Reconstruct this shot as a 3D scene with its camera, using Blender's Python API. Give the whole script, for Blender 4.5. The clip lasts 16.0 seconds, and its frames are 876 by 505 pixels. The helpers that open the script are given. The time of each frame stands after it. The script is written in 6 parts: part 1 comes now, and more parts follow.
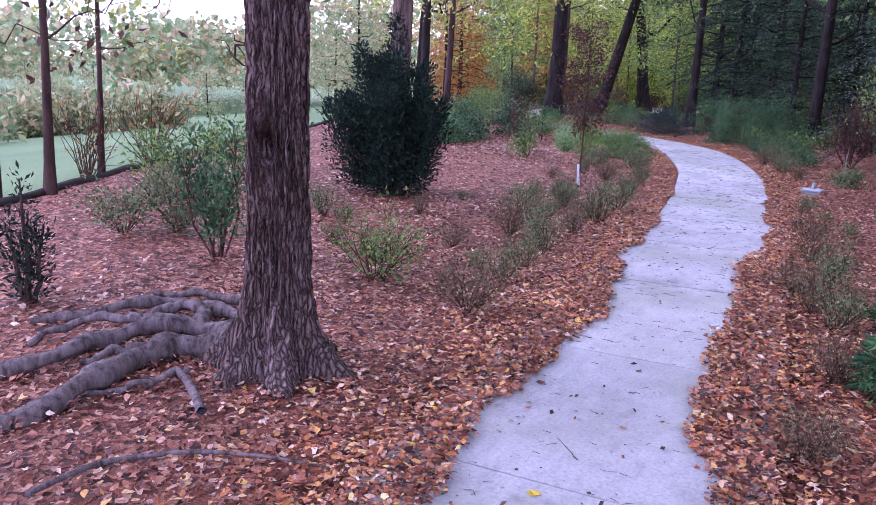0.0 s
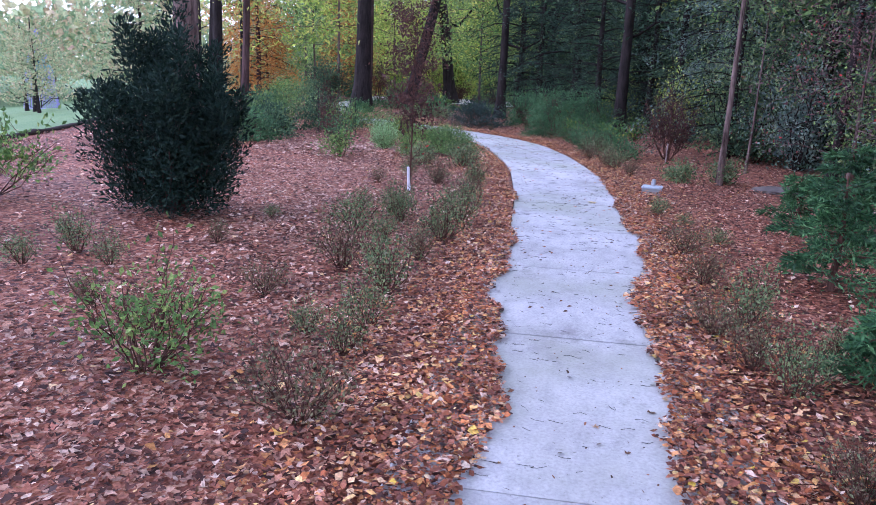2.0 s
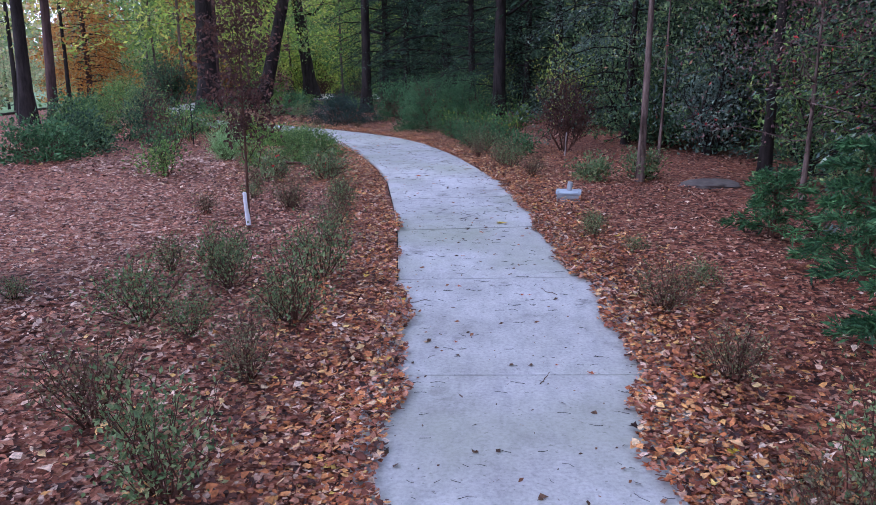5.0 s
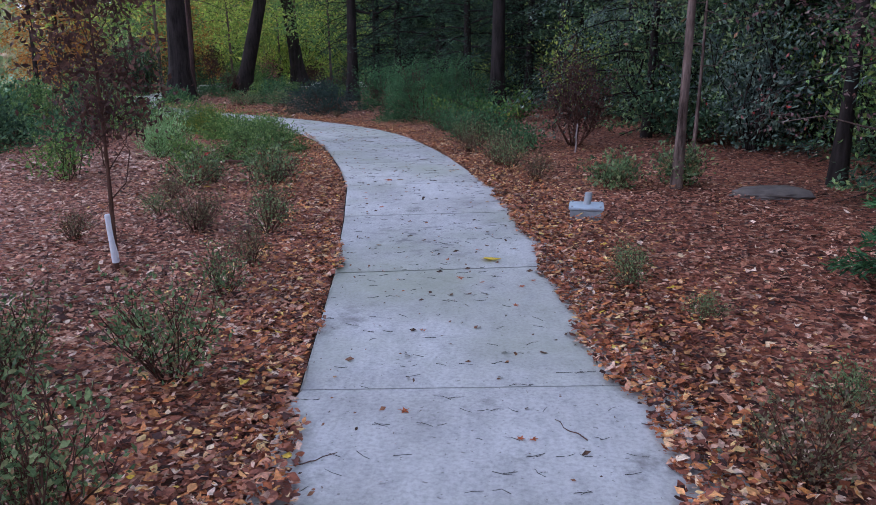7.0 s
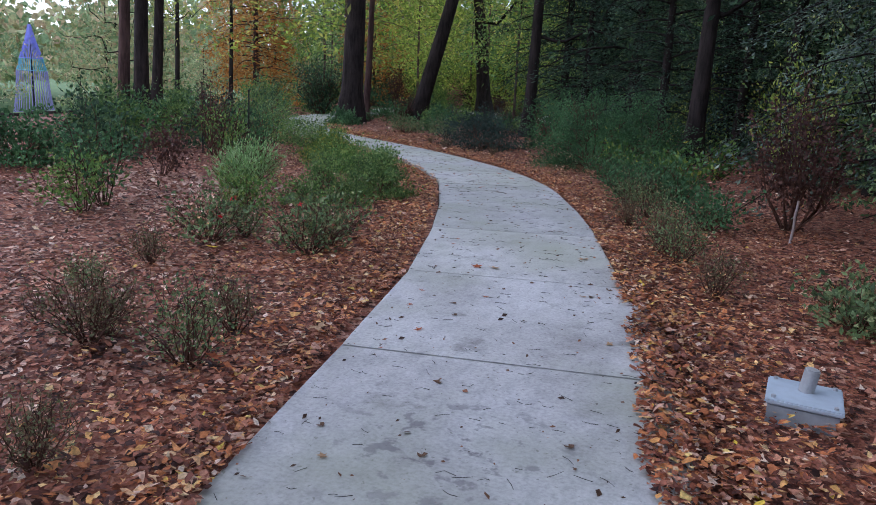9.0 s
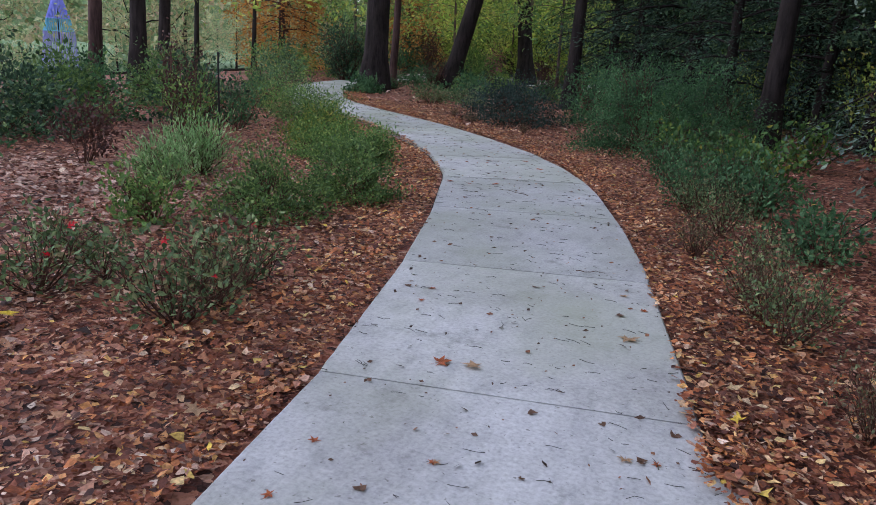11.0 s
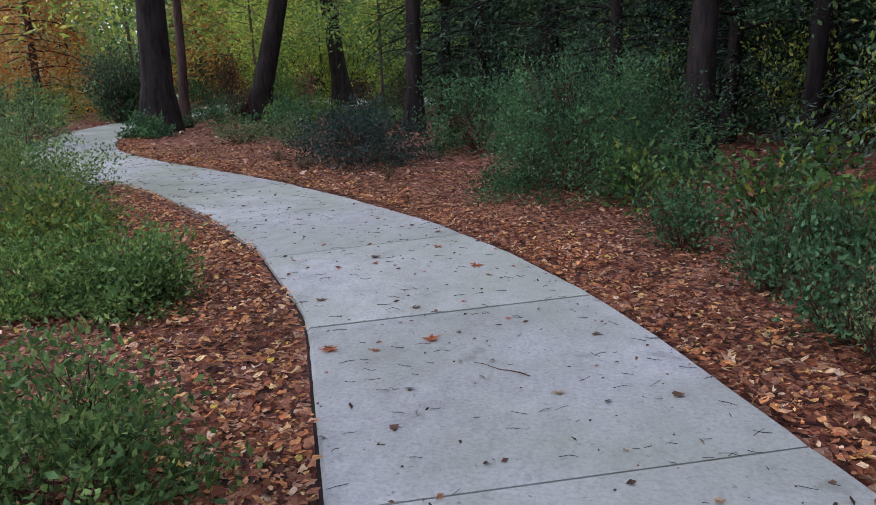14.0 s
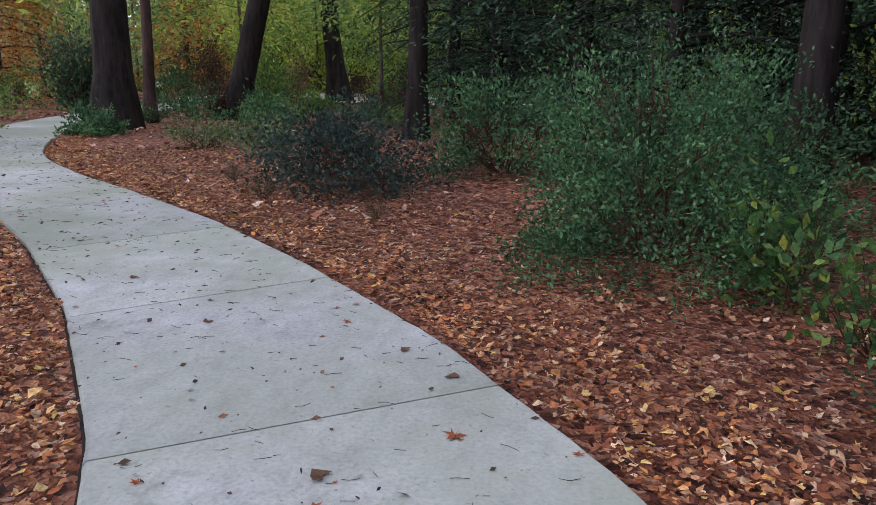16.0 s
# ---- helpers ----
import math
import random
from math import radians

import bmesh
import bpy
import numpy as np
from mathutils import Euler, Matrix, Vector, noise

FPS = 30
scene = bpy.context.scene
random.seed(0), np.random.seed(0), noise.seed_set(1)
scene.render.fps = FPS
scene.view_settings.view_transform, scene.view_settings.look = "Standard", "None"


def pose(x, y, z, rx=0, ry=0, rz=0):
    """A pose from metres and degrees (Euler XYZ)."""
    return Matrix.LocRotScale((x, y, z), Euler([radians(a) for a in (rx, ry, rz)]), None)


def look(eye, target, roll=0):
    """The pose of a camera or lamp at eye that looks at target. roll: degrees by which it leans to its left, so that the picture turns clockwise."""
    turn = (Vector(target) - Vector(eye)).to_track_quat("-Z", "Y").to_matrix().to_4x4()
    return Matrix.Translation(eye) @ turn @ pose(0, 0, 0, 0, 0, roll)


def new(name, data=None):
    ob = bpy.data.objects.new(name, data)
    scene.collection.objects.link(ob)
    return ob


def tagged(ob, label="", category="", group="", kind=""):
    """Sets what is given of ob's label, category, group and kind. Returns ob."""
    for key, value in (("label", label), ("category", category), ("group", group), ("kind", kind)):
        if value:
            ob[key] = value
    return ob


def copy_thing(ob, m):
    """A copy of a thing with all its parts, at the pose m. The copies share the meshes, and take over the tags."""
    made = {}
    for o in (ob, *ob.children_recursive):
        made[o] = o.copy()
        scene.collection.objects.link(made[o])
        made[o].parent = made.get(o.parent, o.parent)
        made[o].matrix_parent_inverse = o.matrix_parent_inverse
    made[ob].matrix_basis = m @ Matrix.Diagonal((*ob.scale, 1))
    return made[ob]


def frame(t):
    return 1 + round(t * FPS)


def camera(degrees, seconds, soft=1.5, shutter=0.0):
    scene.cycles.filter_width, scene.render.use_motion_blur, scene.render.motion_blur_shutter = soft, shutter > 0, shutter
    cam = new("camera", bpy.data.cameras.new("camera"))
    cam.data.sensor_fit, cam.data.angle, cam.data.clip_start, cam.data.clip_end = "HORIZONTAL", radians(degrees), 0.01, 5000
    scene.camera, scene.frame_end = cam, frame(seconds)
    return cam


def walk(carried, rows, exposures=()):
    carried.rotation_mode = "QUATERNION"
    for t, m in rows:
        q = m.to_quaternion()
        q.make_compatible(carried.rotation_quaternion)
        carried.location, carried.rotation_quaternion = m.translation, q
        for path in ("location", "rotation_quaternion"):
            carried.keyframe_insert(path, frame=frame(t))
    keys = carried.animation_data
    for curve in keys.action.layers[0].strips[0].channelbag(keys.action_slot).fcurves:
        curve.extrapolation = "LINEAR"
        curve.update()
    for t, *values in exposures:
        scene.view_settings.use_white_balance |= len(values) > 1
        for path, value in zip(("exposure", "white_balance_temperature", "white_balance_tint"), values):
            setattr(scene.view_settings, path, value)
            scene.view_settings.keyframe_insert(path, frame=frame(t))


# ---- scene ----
cam = camera(61.8, 16.0, 0.4)
PATH = [
    (0, (1.022, 1.163, 1.489), (0.047, 2.846, 1.024), 1.8),
    (0.5, (0.785, 1.603, 1.407), (-0.059, 3.361, 0.965), 0.7),
    (1, (0.578, 1.970, 1.417), (-0.064, 3.818, 0.999), 1.0),
    (1.5, (0.366, 2.337, 1.417), (-0.224, 4.195, 0.972), 1.2),
    (2, (0.147, 2.696, 1.437), (-0.354, 4.575, 0.968), 2.1),
    (2.5, (-0.029, 3.212, 1.361), (-0.328, 5.143, 0.932), -2.4),
    (3, (-0.160, 3.606, 1.341), (-0.398, 5.542, 0.902), -1.0),
    (3.5, (-0.226, 3.990, 1.352), (-0.439, 5.921, 0.876), -0.2),
    (4, (-0.268, 4.354, 1.387), (-0.437, 6.292, 0.925), -1.3),
    (4.2, (-0.283, 4.518, 1.387), (-0.457, 6.458, 0.937), -0.2),
    (6.3, (-0.342, 6.539, 1.234), (-0.527, 8.451, 0.680), -1.5),
    (6.5, (-0.306, 6.775, 1.221), (-0.491, 8.690, 0.677), -0.9),
    (7, (-0.264, 7.413, 1.183), (-0.445, 9.339, 0.673), -0.6),
    (7.5, (-0.196, 8.066, 1.156), (-0.482, 9.977, 0.641), -1.1),
    (8, (-0.143, 8.802, 1.138), (-0.455, 10.717, 0.652), -0.9),
    (8.5, (-0.072, 9.556, 1.085), (-0.549, 11.442, 0.623), 1.6),
    (9, (-0.064, 10.198, 1.136), (-0.737, 12.030, 0.700), 3.2),
    (9.2, (-0.053, 10.448, 1.141), (-0.800, 12.252, 0.711), 4.0),
    (11.3, (-0.635, 12.678, 1.155), (-1.407, 14.444, 0.619), 3.5),
    (11.5, (-0.784, 12.952, 1.153), (-1.564, 14.723, 0.650), 3.0),
    (12, (-1.162, 13.573, 1.154), (-1.956, 15.355, 0.713), 1.5),
    (12.5, (-1.501, 14.109, 1.153), (-2.265, 15.900, 0.695), 1.5),
    (13, (-1.812, 14.764, 1.077), (-2.315, 16.645, 0.619), -1.6),
    (13.5, (-2.033, 15.280, 1.065), (-2.324, 17.205, 0.609), -4.1),
    (14, (-2.135, 15.789, 1.079), (-2.461, 17.703, 0.603), -1.5),
    (14.5, (-2.200, 16.313, 1.074), (-2.498, 18.206, 0.505), 1.6),
    (15, (-2.285, 16.915, 1.070), (-2.592, 18.811, 0.511), 1.9),
    (15.5, (-2.375, 17.510, 1.072), (-2.685, 19.409, 0.525), 0.6),
    (16, (-2.622, 18.25, 1.096), (-2.94, 20.163, 0.609), 0.6),
]
EXPOSURES = [(0, 0.63, 5250, 51), (1.5, 0.70, 5100, 38), (3.5, 0.52, 5100, 32), (6.5, -0.02, 5250, 25), (9, -0.13, 5550, 20), (12.5, -0.04, 5800, 20), (14.5, 0.0, 5850, 20), (15.5, -0.32, 5950, 20), (16, 0.06, 5950, 20)]
walk(cam, [(t, look(eye, target, roll)) for t, eye, target, roll in PATH], EXPOSURES)

# ---- sky and light ----
world = bpy.data.worlds.new("overcast_sky")
scene.world = world
world.use_nodes = True
wn, wl = world.node_tree.nodes, world.node_tree.links
wn.clear()
w_out, w_bg, w_sky, w_mix = wn.new("ShaderNodeOutputWorld"), wn.new("ShaderNodeBackground"), wn.new("ShaderNodeTexSky"), wn.new("ShaderNodeMix")
w_sky.sky_type, w_sky.sun_disc = "NISHITA", False
w_sky.sun_elevation, w_sky.sun_rotation = radians(28), radians(-70)
w_mix.data_type = "RGBA"
w_mix.inputs[0].default_value = 0.72
w_mix.inputs[7].default_value = (11.0, 11.4, 12.6, 1)
wl.new(w_sky.outputs[0], w_mix.inputs[6])
wl.new(w_mix.outputs[2], w_bg.inputs[0])
wl.new(w_bg.outputs[0], w_out.inputs[0])
w_bg.inputs[1].default_value = 0.15
sun = new("sun", bpy.data.lights.new("sun", "SUN"))
sun.data.energy, sun.data.angle, sun.data.color = 1.0, radians(25), (1.0, 0.96, 0.9)
sun.matrix_world = look((-20, 8, 12), (0, 16, 0))


# ---- materials ----
def material(name, rough=0.8, spec=0.3):
    m = bpy.data.materials.new(name)
    m.use_nodes = True
    b = m.node_tree.nodes["Principled BSDF"]
    b.inputs["Roughness"].default_value = rough
    b.inputs["Specular IOR Level"].default_value = spec
    return m, m.node_tree.nodes, m.node_tree.links, b


def ramp(n, stops, mode="LINEAR"):
    r = n.new("ShaderNodeValToRGB")
    r.color_ramp.interpolation = mode
    e = r.color_ramp.elements
    while len(e) < len(stops):
        e.new(0.5)
    for k, (p, c) in enumerate(stops):
        e[k].position, e[k].color = p, (*c, 1)
    return r


def noise_tex(n, l, scale, detail=4, stretch=None, rough=0.6):
    t, c = n.new("ShaderNodeTexNoise"), n.new("ShaderNodeTexCoord")
    t.inputs["Scale"].default_value, t.inputs["Detail"].default_value, t.inputs["Roughness"].default_value = scale, detail, rough
    if stretch:
        mp = n.new("ShaderNodeMapping")
        mp.inputs["Scale"].default_value = stretch
        l.new(c.outputs["Object"], mp.inputs[0])
        l.new(mp.outputs[0], t.inputs[0])
    else:
        l.new(c.outputs["Object"], t.inputs[0])
    return t


def mixed(n, l, fac, a, b, mode="MIX"):
    x = n.new("ShaderNodeMix")
    x.data_type, x.blend_type = "RGBA", mode
    for sock, v in ((x.inputs[0], fac), (x.inputs[6], a), (x.inputs[7], b)):
        if isinstance(v, bpy.types.NodeSocket):
            l.new(v, sock)
        else:
            sock.default_value = v if not isinstance(v, tuple) else (*v, 1)
    return x.outputs[2]


def bumped(n, l, b, height, strength, distance):
    k = n.new("ShaderNodeBump")
    k.inputs["Strength"].default_value, k.inputs["Distance"].default_value = strength, distance
    l.new(height, k.inputs["Height"])
    l.new(k.outputs[0], b.inputs["Normal"])


def leaf_material(name, stops, rough=0.6, through_light=0.25, spec=0.25, patch=0.0):
    """Leaves: each leaf its own tone, a little light shines through."""
    m, n, l, b = material(name, rough, spec)
    grain = noise_tex(n, l, 70, 3)
    g = n.new("ShaderNodeNewGeometry")
    r = ramp(n, stops)
    l.new(g.outputs["Random Per Island"], r.inputs[0])
    big = noise_tex(n, l, 1.7, 3)
    tone = ramp(n, [(0.3, (0.6 - 0.2 * patch,) * 3), (0.7, (1.25 + 0.4 * patch, 1.25 + 0.4 * patch, 1.2 + 0.2 * patch))])
    l.new(big.outputs[0], tone.inputs[0])
    fleck = ramp(n, [(0.3, (0.5, 0.5, 0.5)), (0.65, (1.3, 1.3, 1.3))])
    l.new(grain.outputs[0], fleck.inputs[0])
    col = mixed(n, l, 1.0, mixed(n, l, 1.0, r.outputs[0], tone.outputs[0], "MULTIPLY"), fleck.outputs[0], "MULTIPLY")
    l.new(col, b.inputs["Base Color"])
    if through_light:
        tr, mx = n.new("ShaderNodeBsdfTranslucent"), n.new("ShaderNodeMixShader")
        l.new(col, tr.inputs[0])
        mx.inputs[0].default_value = through_light
        l.new(b.outputs[0], mx.inputs[1])
        l.new(tr.outputs[0], mx.inputs[2])
        l.new(mx.outputs[0], n["Material Output"].inputs[0])
    return m


def bark_material(name, dark, light, scale=9.0, relief=0.02):
    m, n, l, b = material(name, 0.9, 0.15)
    a = noise_tex(n, l, scale, 8, (1, 1, 0.16), 0.7)
    r = ramp(n, [(0.36, dark), (0.5, tuple((p + q) / 2 for p, q in zip(dark, light))), (0.68, light)])
    l.new(a.outputs[0], r.inputs[0])
    c = noise_tex(n, l, 2.2, 4)
    t = ramp(n, [(0.3, (0.7, 0.68, 0.66)), (0.7, (1.15, 1.15, 1.18))])
    l.new(c.outputs[0], t.inputs[0])
    l.new(mixed(n, l, 1.0, r.outputs[0], t.outputs[0], "MULTIPLY"), b.inputs["Base Color"])
    bumped(n, l, b, a.outputs[0], 0.9, relief)
    return m


def litter_material():
    m, n, l, b = material("leaf_litter", 0.7, 0.3)
    c = n.new("ShaderNodeTexCoord")
    v = n.new("ShaderNodeTexVoronoi")
    v.inputs["Scale"].default_value = 34
    warp = noise_tex(n, l, 9, 3)
    vec = mixed(n, l, 0.12, c.outputs["Object"], warp.outputs[1])
    l.new(vec, v.inputs[0])
    sep = n.new("ShaderNodeSeparateColor")
    l.new(v.outputs["Color"], sep.inputs[0])
    r = ramp(n, [(0.0, (0.035, 0.014, 0.010)), (0.25, (0.13, 0.043, 0.027)), (0.55, (0.27, 0.095, 0.055)), (0.8, (0.4, 0.17, 0.10)), (1.0, (0.55, 0.35, 0.25))])
    l.new(sep.outputs[0], r.inputs[0])
    big = noise_tex(n, l, 0.55, 5)
    t = ramp(n, [(0.32, (0.62, 0.58, 0.58)), (0.68, (1.2, 1.12, 1.08))])
    l.new(big.outputs[0], t.inputs[0])
    l.new(mixed(n, l, 1.0, r.outputs[0], t.outputs[0], "MULTIPLY"), b.inputs["Base Color"])
    bumped(n, l, b, v.outputs["Distance"], 0.8, 0.03)
    return m


def concrete_material():
    m, n, l, b = material("broom_finished_concrete", 0.85, 0.3)
    big, fine = noise_tex(n, l, 1.3, 8, None, 0.68), noise_tex(n, l, 60, 4)
    r = ramp(n, [(0.3, (0.31, 0.307, 0.3)), (0.45, (0.43, 0.43, 0.427)), (0.58, (0.49, 0.492, 0.494)), (0.7, (0.56, 0.56, 0.566))])
    l.new(big.outputs[0], r.inputs[0])
    f = ramp(n, [(0.25, (0.72, 0.72, 0.72)), (0.5, (1.0, 1.0, 1.0)), (0.72, (1.16, 1.16, 1.16))])
    l.new(fine.outputs[0], f.inputs[0])
    col = mixed(n, l, 1.0, r.outputs[0], f.outputs[0], "MULTIPLY")
    mid = noise_tex(n, l, 11, 6, (1, 0.45, 1), 0.75)
    mt = ramp(n, [(0.34, (0.82, 0.82, 0.83)), (0.5, (1.0, 1.0, 1.0)), (0.66, (1.1, 1.1, 1.09))])
    l.new(mid.outputs[0], mt.inputs[0])
    col = mixed(n, l, 1.0, col, mt.outputs[0], "MULTIPLY")
    pit = noise_tex(n, l, 38, 2)
    pr = ramp(n, [(0.67, (0, 0, 0)), (0.71, (0.7, 0.7, 0.7))])
    l.new(pit.outputs[0], pr.inputs[0])
    col = mixed(n, l, pr.outputs[0], col, (0.16, 0.15, 0.14))
    blot = noise_tex(n, l, 2.3, 7, None, 0.7)
    s = ramp(n, [(0.60, (0, 0, 0)), (0.72, (1, 1, 1))])
    l.new(blot.outputs[0], s.inputs[0])
    col = mixed(n, l, s.outputs[0], col, (0.19, 0.186, 0.18))
    algae = noise_tex(n, l, 0.6, 5)
    k = ramp(n, [(0.46, (0, 0, 0)), (0.68, (0.7, 0.7, 0.7))])
    l.new(algae.outputs[0], k.inputs[0])
    col = mixed(n, l, k.outputs[0], col, (0.30, 0.325, 0.24))
    # a group of damp blotches and green algae on the shady far stretch
    tc, dist, sep = n.new("ShaderNodeTexCoord"), n.new("ShaderNodeVectorMath"), n.new("ShaderNodeSeparateXYZ")
    dist.operation = "DISTANCE"
    l.new(tc.outputs["Object"], dist.inputs[0])
    dist.inputs[1].default_value = (-0.75, 12.3, 0)
    near = ramp(n, [(0.15, (1, 1, 1)), (0.6, (0, 0, 0))])
    l.new(dist.outputs["Value"], near.inputs[0])
    damp = noise_tex(n, l, 9, 4)
    dr = ramp(n, [(0.56, (0, 0, 0)), (0.62, (0.8, 0.8, 0.8))])
    l.new(damp.outputs[0], dr.inputs[0])
    col = mixed(n, l, mixed(n, l, 1.0, near.outputs[0], dr.outputs[0], "MULTIPLY"), col, (0.17, 0.165, 0.175))
    l.new(tc.outputs["Object"], sep.inputs[0])
    far = n.new("ShaderNodeMapRange")
    far.inputs["From Min"].default_value, far.inputs["From Max"].default_value = 14, 24
    l.new(sep.outputs["Y"], far.inputs["Value"])
    moss = noise_tex(n, l, 1.1, 6, None, 0.7)
    mr = ramp(n, [(0.38, (0, 0, 0)), (0.62, (0.75, 0.75, 0.75))])
    l.new(moss.outputs[0], mr.inputs[0])
    col = mixed(n, l, mixed(n, l, 1.0, far.outputs["Result"], mr.outputs[0], "MULTIPLY"), col, (0.285, 0.315, 0.225))
    tan = n.new("ShaderNodeMapRange")
    tan.inputs["From Min"].default_value, tan.inputs["From Max"].default_value = 10.5, 5.0
    tan.inputs["To Max"].default_value = 0.3
    l.new(sep.outputs["Y"], tan.inputs["Value"])
    tn = noise_tex(n, l, 1.9, 6, None, 0.7)
    tr = ramp(n, [(0.3, (0.25, 0.25, 0.25)), (0.62, (1, 1, 1))])
    l.new(tn.outputs[0], tr.inputs[0])
    col = mixed(n, l, mixed(n, l, 1.0, tan.outputs["Result"], tr.outputs[0], "MULTIPLY"), col, (0.265, 0.25, 0.245))
    o = n.new("ShaderNodeObjectInfo")
    ot = ramp(n, [(0, (0.92, 0.92, 0.93)), (1, (1.06, 1.06, 1.05))])
    l.new(o.outputs["Random"], ot.inputs[0])
    l.new(mixed(n, l, 1.0, col, ot.outputs[0], "MULTIPLY"), b.inputs["Base Color"])
    bumped(n, l, b, fine.outputs[0], 0.5, 0.003)
    return m


def lawn_material():
    m, n, l, b = material("mown_lawn", 0.8, 0.2)
    a, c = noise_tex(n, l, 30, 6), noise_tex(n, l, 0.25, 5)
    r = ramp(n, [(0.3, (0.085, 0.16, 0.06)), (0.7, (0.18, 0.28, 0.12))])
    l.new(a.outputs[0], r.inputs[0])
    t = ramp(n, [(0.3, (0.8, 0.85, 0.8)), (0.7, (1.25, 1.15, 1.1))])
    l.new(c.outputs[0], t.inputs[0])
    l.new(mixed(n, l, 1.0, r.outputs[0], t.outputs[0], "MULTIPLY"), b.inputs["Base Color"])
    bumped(n, l, b, a.outputs[0], 0.6, 0.02)
    return m


LITTER, CONCRETE, LAWN = litter_material(), concrete_material(), lawn_material()
DRY_LEAF = leaf_material("fallen_leaves", [(0, (0.03, 0.012, 0.010)), (0.2, (0.11, 0.036, 0.025)), (0.42, (0.25, 0.082, 0.05)), (0.62, (0.4, 0.15, 0.09)), (0.82, (0.55, 0.27, 0.175)), (0.93, (0.7, 0.47, 0.36)), (0.98, (0.82, 0.66, 0.54)), (1, (0.7, 0.43, 0.1))], 0.6, 0.08, 0.3)
RUST_LEAF = leaf_material("rusty_fallen_leaves", [(0, (0.045, 0.016, 0.011)), (0.25, (0.16, 0.053, 0.03)), (0.5, (0.31, 0.115, 0.056)), (0.74, (0.48, 0.21, 0.105)), (0.9, (0.62, 0.36, 0.21)), (0.97, (0.76, 0.57, 0.42)), (1, (0.66, 0.43, 0.08))], 0.6, 0.08, 0.25)
VERGE_LEAF = leaf_material("orange_verge_leaves", [(0, (0.12, 0.036, 0.022)), (0.3, (0.36, 0.11, 0.045)), (0.6, (0.58, 0.215, 0.08)), (0.85, (0.72, 0.37, 0.15)), (0.95, (0.78, 0.56, 0.36)), (1, (0.75, 0.52, 0.06))], 0.7, 0.1)
OCHRE_LEAF = leaf_material("ochre_fallen_leaves", [(0, (0.5, 0.2, 0.06)), (0.5, (0.74, 0.4, 0.13)), (1, (0.84, 0.6, 0.28))], 0.6, 0.1)
PALE_LEAF = leaf_material("pale_fallen_leaves", [(0, (0.24, 0.11, 0.08)), (0.5, (0.48, 0.28, 0.21)), (1, (0.68, 0.5, 0.41))], 0.7, 0.1)
def plated_bark(name):
    """Old bark in long plates with dark cracks between them."""
    m, n, l, b = material(name, 0.9, 0.15)
    c, mp, v = n.new("ShaderNodeTexCoord"), n.new("ShaderNodeMapping"), n.new("ShaderNodeTexVoronoi")
    warp = noise_tex(n, l, 5, 4)
    l.new(mixed(n, l, 0.10, c.outputs["Object"], warp.outputs[1]), mp.inputs[0])
    mp.inputs["Scale"].default_value = (1, 1, 0.11)
    v.feature = "DISTANCE_TO_EDGE"
    v.inputs["Scale"].default_value = 42
    l.new(mp.outputs[0], v.inputs[0])
    f = noise_tex(n, l, 40, 6, (1, 1, 0.3), 0.7)
    r = ramp(n, [(0.0, (0.04, 0.027, 0.024)), (0.05, (0.11, 0.078, 0.07)), (0.16, (0.22, 0.162, 0.147)), (0.5, (0.36, 0.283, 0.265))])
    l.new(v.outputs["Distance"], r.inputs[0])
    t = ramp(n, [(0.3, (0.55, 0.52, 0.5)), (0.7, (1.25, 1.22, 1.22))])
    l.new(f.outputs[0], t.inputs[0])
    big = noise_tex(n, l, 1.8, 3)
    bt = ramp(n, [(0.35, (0.7, 0.66, 0.62)), (0.65, (1.15, 1.15, 1.2))])
    l.new(big.outputs[0], bt.inputs[0])
    col = mixed(n, l, 1.0, mixed(n, l, 1.0, r.outputs[0], t.outputs[0], "MULTIPLY"), bt.outputs[0], "MULTIPLY")
    # rot and damp round the knot hollow and below it
    dist, mz = n.new("ShaderNodeVectorMath"), n.new("ShaderNodeMapping")
    dist.operation = "DISTANCE"
    mz.inputs["Scale"].default_value = (1, 1, 0.55)
    l.new(mixed(n, l, 0.12, c.outputs["Object"], warp.outputs[1]), mz.inputs[0])
    l.new(mz.outputs[0], dist.inputs[0])
    dist.inputs[1].default_value = (0.11, -0.13, 0.6)
    rot = ramp(n, [(0.08, (1, 1, 1)), (0.15, (0, 0, 0))])
    l.new(dist.outputs["Value"], rot.inputs[0])
    col = mixed(n, l, rot.outputs[0], col, mixed(n, l, 1.0, t.outputs[0], (0.04, 0.022, 0.018), "MULTIPLY"))
    l.new(col, b.inputs["Base Color"])
    cap = ramp(n, [(0.0, (0, 0, 0)), (0.35, (1, 1, 1))])
    l.new(v.outputs["Distance"], cap.inputs[0])
    h = mixed(n, l, 0.35, cap.outputs[0], f.outputs[0])
    bumped(n, l, b, h, 1.0, 0.035)
    return m


